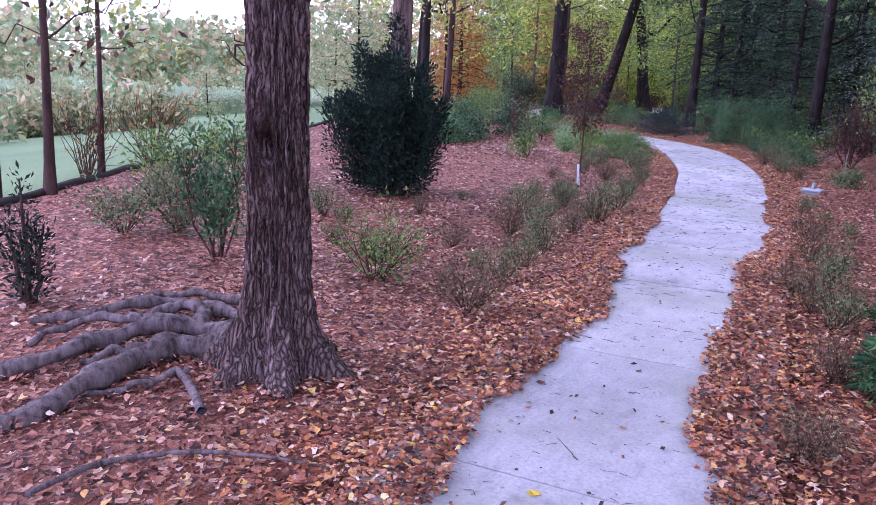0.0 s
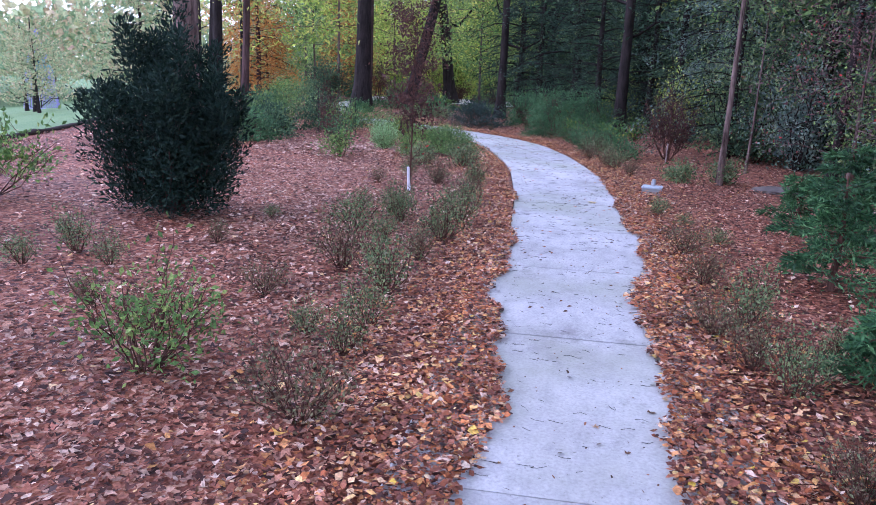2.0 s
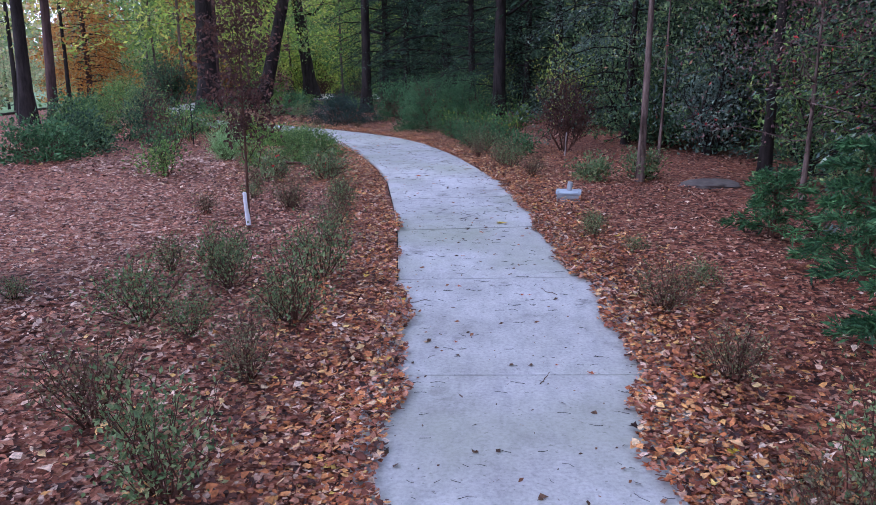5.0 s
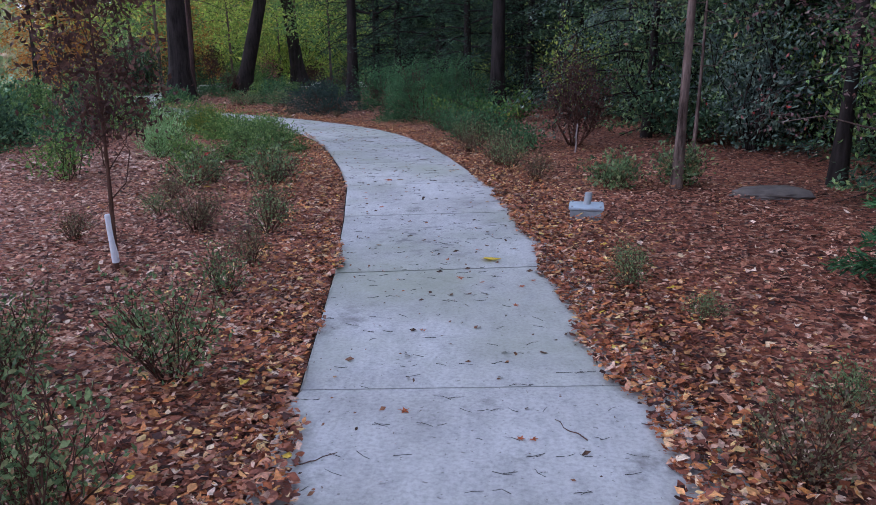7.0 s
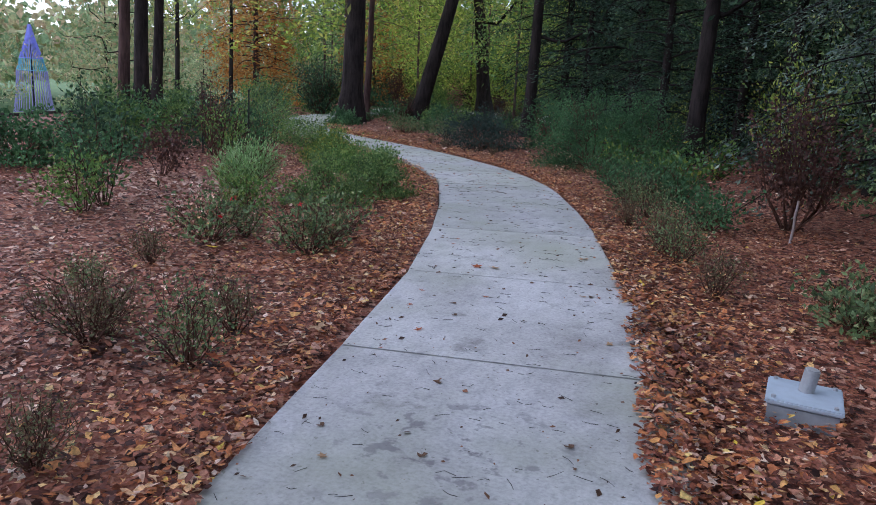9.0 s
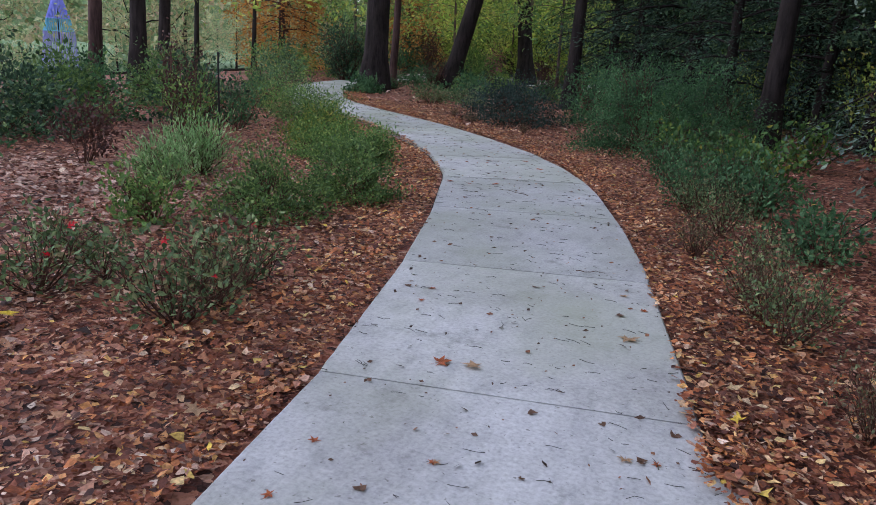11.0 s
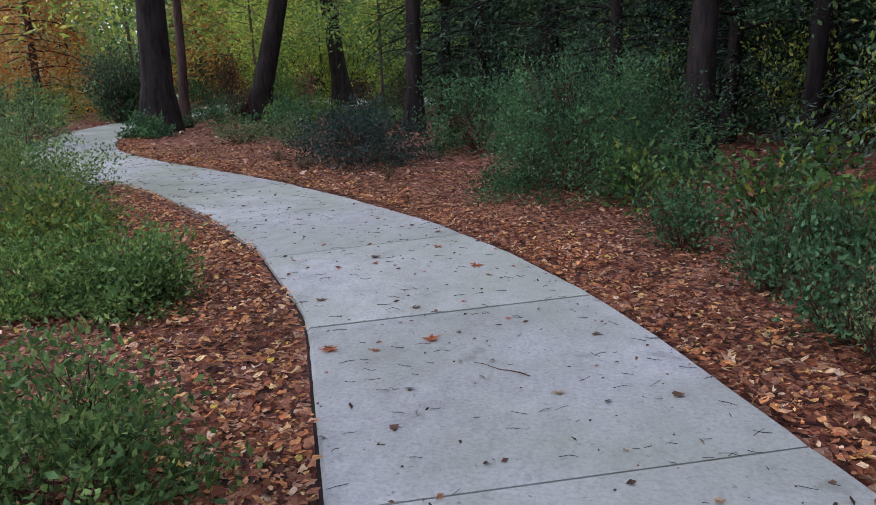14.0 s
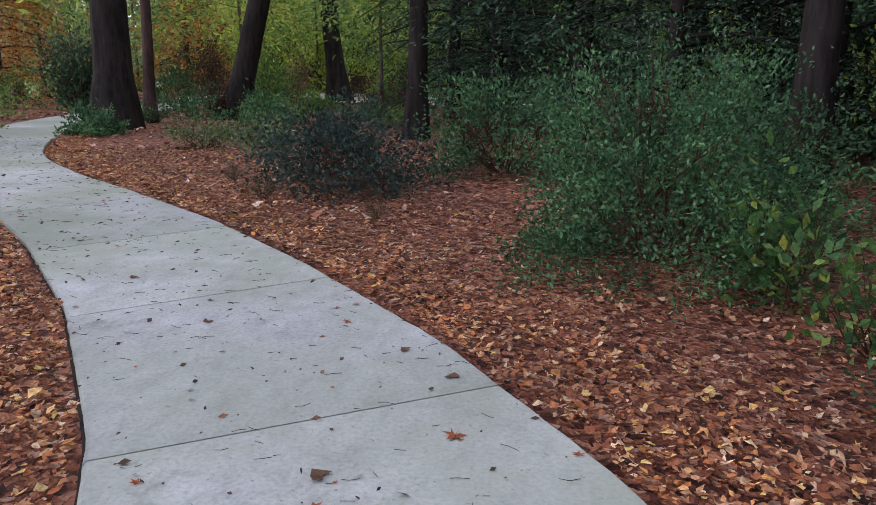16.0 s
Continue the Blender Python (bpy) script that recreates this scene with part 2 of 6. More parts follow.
OLD_BARK = plated_bark("old_plated_bark")
BARK = bark_material("furrowed_bark", (0.04, 0.026, 0.022), (0.29, 0.21, 0.18), 13, 0.04)
# Near-black because the wood's shade on the trunks is put into this bark.
SHADE_BARK = bark_material("shade_darkened_bark", (0.012, 0.0095, 0.009), (0.05, 0.0395, 0.0365), 9, 0.02)
RED_BARK = bark_material("reddish_bark", (0.035, 0.021, 0.019), (0.14, 0.085, 0.075), 9, 0.02)
TWIG = bark_material("twig_bark", (0.05, 0.025, 0.018), (0.17, 0.09, 0.065), 25, 0.003)
ROOT = bark_material("weathered_root", (0.05, 0.038, 0.036), (0.27, 0.22, 0.215), 22, 0.02)
BLEACHED = bark_material("bleached_wood", (0.22, 0.17, 0.15), (0.5, 0.44, 0.42), 14, 0.008)
AZALEA = leaf_material("azalea_leaves", [(0, (0.085, 0.14, 0.065)), (0.5, (0.18, 0.275, 0.12)), (0.85, (0.3, 0.38, 0.17)), (1, (0.36, 0.19, 0.11))])
AZALEA_DRY = leaf_material("bronzed_azalea_leaves", [(0, (0.12, 0.09, 0.055)), (0.4, (0.22, 0.16, 0.1)), (0.75, (0.2, 0.25, 0.12)), (1, (0.36, 0.18, 0.12))])
BRIGHT = leaf_material("bright_green_leaves", [(0, (0.1, 0.19, 0.06)), (0.6, (0.2, 0.36, 0.10)), (1, (0.38, 0.48, 0.14))], 0.65, 0.3, 0.15)
EVERGREEN = leaf_material("dark_evergreen_leaves", [(0, (0.03, 0.062, 0.042)), (0.5, (0.07, 0.135, 0.085)), (0.9, (0.13, 0.22, 0.12)), (1, (0.26, 0.34, 0.15))], 0.6, 0.2, 0.15, patch=1.0)
CYPRESS = leaf_material("blue_green_scale_leaves", [(0, (0.014, 0.03, 0.024)), (0.6, (0.026, 0.055, 0.042)), (1, (0.05, 0.085, 0.06))], 0.75, 0.1, 0.12)
SILVER = leaf_material("silvery_green_leaves", [(0, (0.2, 0.4, 0.14)), (0.6, (0.38, 0.62, 0.25)), (1, (0.54, 0.74, 0.38))])
HEMLOCK = leaf_material("dark_layered_needles", [(0, (0.028, 0.055, 0.042)), (0.6, (0.062, 0.115, 0.085)), (1, (0.12, 0.19, 0.125))], 0.7, 0.1, 0.1, patch=1.0)
GLOW_GREEN = leaf_material("fresh_yellow_green_leaves", [(0, (0.22, 0.34, 0.07)), (0.5, (0.46, 0.6, 0.14)), (0.85, (0.7, 0.74, 0.2)), (1, (0.78, 0.64, 0.2))], 0.6, 0.6, patch=1.0)
HONEY = leaf_material("honeysuckle_leaves", [(0, (0.05, 0.115, 0.058)), (0.6, (0.088, 0.195, 0.095)), (1, (0.145, 0.27, 0.135))], 0.65, 0.25, 0.15, patch=1.0)
BLUISH = leaf_material("bluish_leaves", [(0, (0.02, 0.045, 0.035)), (0.6, (0.045, 0.085, 0.07)), (1, (0.09, 0.13, 0.11))])
MOUND = leaf_material("dark_mound_leaves", [(0, (0.07, 0.14, 0.05)), (0.6, (0.16, 0.28, 0.085)), (1, (0.3, 0.42, 0.13))])
SHADE_GREEN = leaf_material("shaded_understorey_leaves", [(0, (0.055, 0.11, 0.07)), (0.5, (0.13, 0.225, 0.12)), (0.85, (0.23, 0.34, 0.16)), (1, (0.4, 0.46, 0.19))], 0.65, 0.3, 0.15, patch=1.0)
# Sky light on the wood's edge is mixed into this grey-blue leaf colour.
SKYLIT_BLUE = leaf_material("skylit_grey_blue_leaves", [(0, (0.08, 0.125, 0.12)), (0.6, (0.16, 0.23, 0.21)), (1, (0.27, 0.34, 0.28))], 0.65, 0.3, 0.15, patch=1.0)
CRUMB = leaf_material("leaf_crumbs", [(0, (0.05, 0.03, 0.022)), (0.6, (0.14, 0.08, 0.055)), (1, (0.34, 0.15, 0.08))])
LIME = leaf_material("yellowing_broad_leaves", [(0, (0.06, 0.14, 0.04)), (0.6, (0.16, 0.26, 0.05)), (0.9, (0.34, 0.36, 0.06)), (1, (0.5, 0.42, 0.08))], 0.5, 0.4)
RUSSET = leaf_material("russet_leaves", [(0, (0.06, 0.032, 0.028)), (0.6, (0.125, 0.06, 0.05)), (1, (0.2, 0.10, 0.075))])
MAUVE = leaf_material("mauve_dogwood_leaves", [(0, (0.09, 0.05, 0.05)), (0.6, (0.19, 0.1, 0.1)), (0.94, (0.28, 0.2, 0.18)), (1, (0.6, 0.03, 0.03))])
PINK_LEAF = leaf_material("dusky_pink_leaves", [(0, (0.32, 0.1, 0.12)), (0.6, (0.55, 0.2, 0.22)), (1, (0.7, 0.36, 0.34))], 0.6, 0.4)
ORANGE = leaf_material("orange_autumn_needles", [(0, (0.42, 0.15, 0.04)), (0.5, (0.66, 0.29, 0.07)), (1, (0.8, 0.48, 0.15))], 0.7, 0.45)
YELLOW_GREEN = leaf_material("yellow_green_leaves", [(0, (0.2, 0.28, 0.08)), (0.5, (0.42, 0.5, 0.14)), (0.85, (0.62, 0.62, 0.2)), (1, (0.75, 0.6, 0.18))], 0.6, 0.5, patch=1.0)
GREEN_CROWN = leaf_material("green_crown_leaves", [(0, (0.1, 0.2, 0.07)), (0.6, (0.25, 0.41, 0.14)), (1, (0.46, 0.56, 0.2))], 0.6, 0.35, patch=1.0)
# Distance haze is mixed into these leaf colours, which makes them paler.
HAZE_MIX = leaf_material("haze_pale_autumn_woods", [(0, (0.22, 0.34, 0.17)), (0.35, (0.38, 0.48, 0.24)), (0.6, (0.58, 0.55, 0.28)), (0.8, (0.62, 0.44, 0.28)), (1, (0.56, 0.64, 0.34))], 0.8, 0.2)
POKE = leaf_material("yellowing_pokeweed_leaves", [(0, (0.045, 0.11, 0.04)), (0.6, (0.11, 0.23, 0.06)), (0.9, (0.22, 0.34, 0.08)), (1, (0.55, 0.5, 0.08))], 0.5, 0.4)
RED_PETAL = leaf_material("red_petals", [(0, (0.55, 0.01, 0.02)), (1, (0.75, 0.03, 0.05))])
YELLOW_LEAF = leaf_material("yellow_leaf", [(0, (0.62, 0.45, 0.03)), (1, (0.75, 0.55, 0.06))])
RED_LEAF = leaf_material("red_brown_leaf", [(0, (0.32, 0.07, 0.03)), (1, (0.45, 0.14, 0.05))])
TAN_LEAF = leaf_material("tan_leaf", [(0, (0.4, 0.24, 0.13)), (1, (0.5, 0.33, 0.2))])
DARK_LEAF = leaf_material("dark_leaf", [(0, (0.11, 0.06, 0.04)), (1, (0.17, 0.095, 0.06))])


def plain(name, col, rough, vary=0.15, scale=20):
    m, n, l, b = material(name, rough)
    t = noise_tex(n, l, scale, 5)
    r = ramp(n, [(0.3, tuple(c * (1 - vary) for c in col)), (0.7, tuple(min(1, c * (1 + vary)) for c in col))])
    l.new(t.outputs[0], r.inputs[0])
    l.new(r.outputs[0], b.inputs["Base Color"])
    bumped(n, l, b, t.outputs[0], 0.3, 0.002)
    return m


WHITE_PLASTIC = plain("white_tree_guard", (0.72, 0.73, 0.78), 0.5, 0.06)
BOX_CONCRETE = plain("grey_cast_concrete", (0.3, 0.325, 0.35), 0.8)
BOX_LID = plain("pale_blue_painted_lid", (0.42, 0.49, 0.56), 0.6, 0.08)
GALVANISED = plain("galvanised_pipe", (0.36, 0.37, 0.38), 0.5, 0.2)
IRON = plain("black_iron", (0.02, 0.02, 0.02), 0.6)
STONE = plain("brown_field_stone", (0.13, 0.11, 0.1), 0.9, 0.3, 8)
EDGING = plain("dark_edge", (0.03, 0.022, 0.018), 0.95, 0.4, 14)
BLUE_STRING, GREEN_STRING, PINK_STRING = plain("violet_blue_strings", (0.24, 0.25, 0.72), 0.5), plain("sea_green_strings", (0.16, 0.42, 0.55), 0.5), plain("dull_violet_strings", (0.36, 0.33, 0.62), 0.5)
PAVING = plain("pale_far_paving", (0.66, 0.62, 0.55), 0.9, 0.15, 2)


# ---- mesh helpers ----
def raw_mesh(name, verts, faces, mat, smooth=False):
    """A mesh from arrays; all faces have the same number of corners."""
    verts, faces = np.asarray(verts, np.float32).reshape(-1, 3), np.asarray(faces, np.int32)
    me = bpy.data.meshes.new(name)
    k = faces.shape[1]
    me.vertices.add(len(verts))
    me.vertices.foreach_set("co", verts.ravel())
    me.loops.add(faces.size)
    me.loops.foreach_set("vertex_index", faces.ravel())
    me.polygons.add(len(faces))
    me.polygons.foreach_set("loop_start", np.arange(0, faces.size, k, dtype=np.int32))
    me.update(calc_edges=True)
    me.validate()
    if smooth:
        me.polygons.foreach_set("use_smooth", np.ones(len(faces), bool))
    me.materials.append(mat)
    return me


def under(name, me, parent, label=""):
    ob = new(name, me)
    ob.parent = parent
    if label:
        tagged(ob, label)
    if name in ("branchwork", "foliage", "crown", "branches", "low_leaves", "limbwork", "shade_crown"):
        tagged(ob, kind="stuff")
    return ob


def part(name, bm, mat, parent, label=""):
    me = bpy.data.meshes.new(name)
    bm.to_mesh(me)
    bm.free()
    me.materials.append(mat)
    return under(name, me, parent, label)


def unit(v):
    return v / np.maximum(np.linalg.norm(v, axis=-1, keepdims=True), 1e-6)


def leaf_cloud(name, pts, size, mat, rng, up=None, aspect=0.45, wild=0.8, level_leaves=False):
    """One leaf at each point: a folded diamond, turned at will or swept along the given ways."""
    pts = np.asarray(pts)
    n = len(pts)
    way = rng.normal(size=(n, 3)) * wild
    way = unit(way + (up if up is not None else np.array([0, 0, 0.25])))
    roll = rng.normal(size=(n, 3))
    if level_leaves:
        roll = roll * 0.28 + np.array([0, 0, 1.0])
    side = unit(np.cross(way, roll))
    nor = np.cross(way, side)
    s = (size * rng.uniform(0.6, 1.3, n))[:, None]
    v = np.stack([pts, pts + way * s * 0.5 + side * s * aspect * 0.5 + nor * s * 0.1, pts + way * s, pts + way * s * 0.5 - side * s * aspect * 0.5 + nor * s * 0.1], 1)
    f = np.arange(n * 4).reshape(n, 4)
    return raw_mesh(name, v, f, mat)


def tubes(name, lines, mat, sides=6, wobble=0.0, rng=None):
    """Tapered round limbs. lines: (points, radii) each."""
    vs, fs, base = [], [], 0
    a = np.linspace(0, 2 * np.pi, sides, endpoint=False)
    for pts, rad in lines:
        pts, rad = np.asarray(pts, float), np.asarray(rad, float)
        d = unit(np.gradient(pts, axis=0))
        ref = np.where(np.abs(d[:, 2:3]) > 0.9, np.array([[1.0, 0, 0]]), np.array([[0, 0, 1.0]]))
        u = unit(np.cross(d, ref))
        w = np.cross(d, u)
        r = rad[:, None] * (1 + (wobble * rng.normal(size=(len(pts), sides)) if wobble else 0))
        ring = pts[:, None] + r[..., None] * (np.cos(a)[None, :, None] * u[:, None] + np.sin(a)[None, :, None] * w[:, None])
        n = len(pts)
        vs.append(ring.reshape(-1, 3))
        i, j = np.meshgrid(np.arange(n - 1), np.arange(sides), indexing="ij")
        k = (j + 1) % sides
        fs.append(base + np.stack([i * sides + j, i * sides + k, (i + 1) * sides + k, (i + 1) * sides + j], -1).reshape(-1, 4))
        base += n * sides
    return raw_mesh(name, np.concatenate(vs), np.concatenate(fs), mat, True)


def bent(a, b, rng, n=6, sway=0.06):
    """A slightly crooked line from a to b."""
    a, b = np.array(a, float), np.array(b, float)
    t = np.linspace(0, 1, n)[:, None]
    off = rng.normal(size=(n, 3)) * sway * np.linalg.norm(b - a) * np.sin(t * np.pi)
    return a + (b - a) * t + off


# ---- the way of the path ----
KNOTS = np.array([(1.4, -14), (0.75, -4), (0.5, 0), (0.22, 3.5), (0.08, 5), (-0.08, 6.7), (-0.2, 8.2), (-0.34, 10.1), (-0.66, 12.1), (-0.83, 13.1), (-1.1, 14.5), (-1.52, 16.1), (-2.05, 17.6), (-2.64, 19.05), (-3.45, 20.45),
                  (-4.45, 21.65), (-5.55, 22.7), (-6.75, 23.6), (-8.05, 24.6), (-9.3, 25.75), (-10.25, 26.95), (-11.2, 28.55), (-11.95, 30.2), (-12.7, 32.3), (-13.5, 36), (-14.3, 41), (-15.2, 47)])


def smooth_line(knots, step=0.1):
    """A Catmull-Rom line through the knots, resampled evenly."""
    k = np.vstack([2 * knots[0] - knots[1], knots, 2 * knots[-1] - knots[-2]])
    out = []
    for i in range(1, len(k) - 2):
        t = np.linspace(0, 1, 40, endpoint=False)[:, None]
        p0, p1, p2, p3 = k[i - 1], k[i], k[i + 1], k[i + 2]
        out.append(0.5 * (2 * p1 + (p2 - p0) * t + (2 * p0 - 5 * p1 + 4 * p2 - p3) * t ** 2 + (3 * p1 - p0 - 3 * p2 + p3) * t ** 3))
    p = np.vstack(out + [knots[-1:]])
    s = np.r_[0, np.cumsum(np.linalg.norm(np.diff(p, axis=0), axis=1))]
    e = np.arange(0, s[-1], step)
    return np.stack([np.interp(e, s, p[:, 0]), np.interp(e, s, p[:, 1])], 1)


MID = smooth_line(KNOTS)
MID_N = unit(np.gradient(MID, axis=0))[:, ::-1] * np.array([1, -1])
HALF = 0.72


def across(x, y):
    """Signed distance from the path's middle (positive: to its right) and the index along it."""
    d = (x[:, None] - MID[None, ::2, 0]) ** 2 + (y[:, None] - MID[None, ::2, 1]) ** 2
    i = d.argmin(1) * 2
    q = np.stack([x, y], 1) - MID[i]
    return (q * MID_N[i]).sum(1), i


EDGE_Y = np.array([-60, -0.2, 3.4, 5.7, 7.3, 9.5, 11.5, 14.1, 17.5, 22.5, 29.5, 40.3, 61.9, 97.4])
EDGE_X = np.array([-6.4, -6.3, -6.7, -7.2, -8.1, -9.3, -10.4, -11.6, -12.9, -15.5, -17.9, -20.2, -25.6, -38.1])


def half_width(line, sign):
    """How far the path reaches to one side, slab by slab, along a measured edge of straight pieces."""
    line = np.array(line)
    t = np.linspace(0, len(line) - 1, 600)
    d, i = across(np.interp(t, np.arange(len(line)), line[:, 0]), np.interp(t, np.arange(len(line)), line[:, 1]))
    o = np.argsort(i, kind="stable")
    return np.interp(np.arange(len(MID)), i[o], sign * d[o], HALF, HALF)


LEFT = half_width([(-1.03, 9.95), (-1.25, 11.45), (-1.51, 12.9), (-1.81, 14.42), (-2.2, 15.83), (-2.66, 17.23), (-3.21, 18.67), (-3.37, 19.03), (-4.04, 20.12), (-4.9, 21.2), (-5.95, 22.28), (-6.9, 23.1)], -1)
RIGHT = half_width([(-0.4, 14.35), (-0.62, 15.24), (-1.0, 16.67), (-1.3, 17.6), (-1.74, 18.8), (-2.0, 19.4), (-2.46, 20.22), (-3.08, 21.1), (-4.08, 22.2), (-5.12, 23.2), (-6.3, 24.15)], 1)


def lawn_edge(y):
    return np.interp(y, EDGE_Y, EDGE_X)


def hill(x, y):
    """Height of the ground: flat by the path, falling across the lawn to a valley with a low rise beyond."""
    u = lawn_edge(y) - x
    fall = -0.095 * np.clip(u - 0.5, 0, 45)
    rise = 0.045 * np.clip(u - 75, 0, 260)
    return fall + rise + np.minimum(np.maximum(0, y - 75) * 0.04, 5) * (u < 0) - 0.045


def level(x, y):
    return float(hill(np.array(float(x)), np.array(float(y)))) + 0.045


# ---- ground ----
def sheet(name, xs, ys, lift, mat, keep=None):
    gx, gy = np.meshgrid(xs, ys)
    z = hill(gx, gy) + lift - 0.5 * np.clip((lawn_edge(gy) - gx - 0.6) / 1.5, 0, 1) - 2.5 * np.clip((lawn_edge(gy) - gx - 6) / 14, 0, 1)
    near = (np.abs(gx) < 30) & (np.abs(gy - 15) < 40)
    z = z + np.where(near, 0.018 * np.sin(gx * 1.3 + gy * 0.7) * np.sin(gy * 1.1), 0) * (np.abs(gx + 0.4) > 3.0)
    v = np.stack([gx, gy, z], -1).reshape(-1, 3)
    w = len(xs)
    i, j = np.meshgrid(np.arange(len(ys) - 1), np.arange(w - 1), indexing="ij")
    f = np.stack([i * w + j, i * w + j + 1, (i + 1) * w + j + 1, (i + 1) * w + j], -1).reshape(-1, 4)
    if keep is not None:
        c = v[f].mean(1)
        f = f[keep(c[:, 0], c[:, 1])]
    return new(name, raw_mesh(name, v, f, mat, True))


XS = np.r_[np.linspace(-900, -100, 14), np.linspace(-90, -22, 18), np.linspace(-20, 20, 81), np.linspace(25, 90, 12), np.linspace(120, 900, 10)]
YS = np.r_[np.linspace(-900, -80, 12), np.linspace(-70, -12, 14), np.linspace(-10, 50, 121), np.linspace(54, 120, 16), np.linspace(150, 900, 12)]
tagged(sheet("ground", XS, YS, 0.0, LITTER), "garden floor covered in brown fallen leaves", "ground", kind="structure")

ly = np.r_[np.linspace(-60, 0, 13), np.linspace(0.5, 48, 96), np.linspace(50, 110, 20), np.linspace(130, 420, 9)]
lu = np.r_[0, 0.3, 0.6, 1, 2, 4, 7, 11, 16, 24, 34, 40, 46, 52, 60, 75, 90, 120, 200, 400]
gx = lawn_edge(ly)[:, None] - lu[None, :]
gy = np.repeat(ly[:, None], len(lu), 1)
v = np.stack([gx, gy, hill(gx, gy) + 0.035], -1).reshape(-1, 3)
i, j = np.meshgrid(np.arange(len(ly) - 1), np.arange(len(lu) - 1), indexing="ij")
w = len(lu)
tagged(new("lawn", raw_mesh("lawn", v, np.stack([i * w + j + 1, i * w + j, (i + 1) * w + j, (i + 1) * w + j + 1], -1).reshape(-1, 4), LAWN, True)), "open mown green lawn beyond the leafy bed", "lawn", kind="structure")
rng = np.random.default_rng(3)
ey = np.arange(0, 46, 0.35)
tagged(new("lawn_edging", tubes("lawn_edging", [(np.stack([lawn_edge(ey) + rng.normal(size=len(ey)) * 0.03, ey, hill(lawn_edge(ey), ey) + 0.02], 1), 0.05 + 0.02 * rng.random(len(ey)))], EDGING, 8, 0.15, rng)), "dark cut soil edge along the lawn", "edging", kind="structure")

# ---- trees ----
def trunk_line(x, y, h, lean, rng, n=14, bend=0.04):
    t = np.linspace(0, 1, n)
    p = np.stack([x + lean[0] * t + bend * h * 0.1 * np.sin(t * 5 + x), y + lean[1] * t + bend * h * 0.1 * np.sin(t * 4 + y), -0.12 + (h + 0.12) * t], 1)
    return p


def tree(kind, x, y, r, h, lean=(0, 0), bark=SHADE_BARK, leaf=GREEN_CROWN, leaves=2500, size=0.16, low=0.35, spread=2.6, limbs=9, label="", seed=0, group="", flat=0.5, category="tree", shade_leaves=0, rise=0.0):
    """A tapered trunk with a flared foot, limbs, and a crown of many leaves in clumps."""
    rng = np.random.default_rng(seed + 11)
    root = new(kind)
    root.location = (x, y, level(x, y))
    line = trunk_line(0, 0, h, lean, rng)
    t = np.linspace(0, 1, len(line))
    rad = r * (1 - 0.75 * t) + 0.55 * r * np.exp(-t * h / 0.35)
    lines = [(line, rad)]
    tips = []
    for k in range(limbs):
        f = low + (1 - low) * (k + 0.5) / limbs
        a = line[int(f * (len(line) - 1))]
        ang = k * 2.4 + rng.uniform(-0.5, 0.5)
        reach = spread * (1.15 - 0.6 * f) * rng.uniform(0.7, 1.15)
        b = a + np.array([np.cos(ang) * reach, np.sin(ang) * reach, reach * (rng.uniform(0.0, 0.6) + rise)])
        lb = bent(a, b, rng, 7, 0.08)
        lr = max(r * 0.32 * (1 - f * 0.6), min(0.012, r * 0.3))
        lines.append((lb, np.linspace(lr, lr * 0.2, 7)))
        tips += [lb[3], lb[4], lb[5], lb[6]]
        for _ in range(2):
            q = lb[rng.integers(2, 6)]
            e = q + rng.normal(size=3) * reach * np.array([0.3, 0.3, 0.18])
            lines.append((bent(q, e, rng, 3, 0.1), np.linspace(lr * 0.4, lr * 0.1, 3)))
            tips += [e, (q + e) / 2]
    under("trunk", tubes("trunk", lines[:1], bark, 14, 0.03, rng), root)
    under("limbwork", tubes("limbwork", lines[1:], bark, 4), root)
    if leaves:
        tips = np.array(tips)
        c = tips[rng.integers(0, len(tips), leaves)]
        p = c + rng.normal(size=(leaves, 3)) * spread * 0.17 * np.array([1, 1, flat])
        # Big leaves above the view, added to shade what lies below.
        if shade_leaves:
            hi = rng.normal(size=(shade_leaves, 3)) * np.array([spread * 0.5, spread * 0.5, h * 0.13]) + np.array([lean[0] * 0.7, lean[1] * 0.7, h * 0.76])
            under("shade_crown", leaf_cloud("shade_crown", hi, 0.5, leaf, rng, wild=1.0, aspect=0.7), root)
        under("crown", leaf_cloud("crown", p, size, leaf, rng, wild=1.0), root)
    return tagged(root, label, category, group)


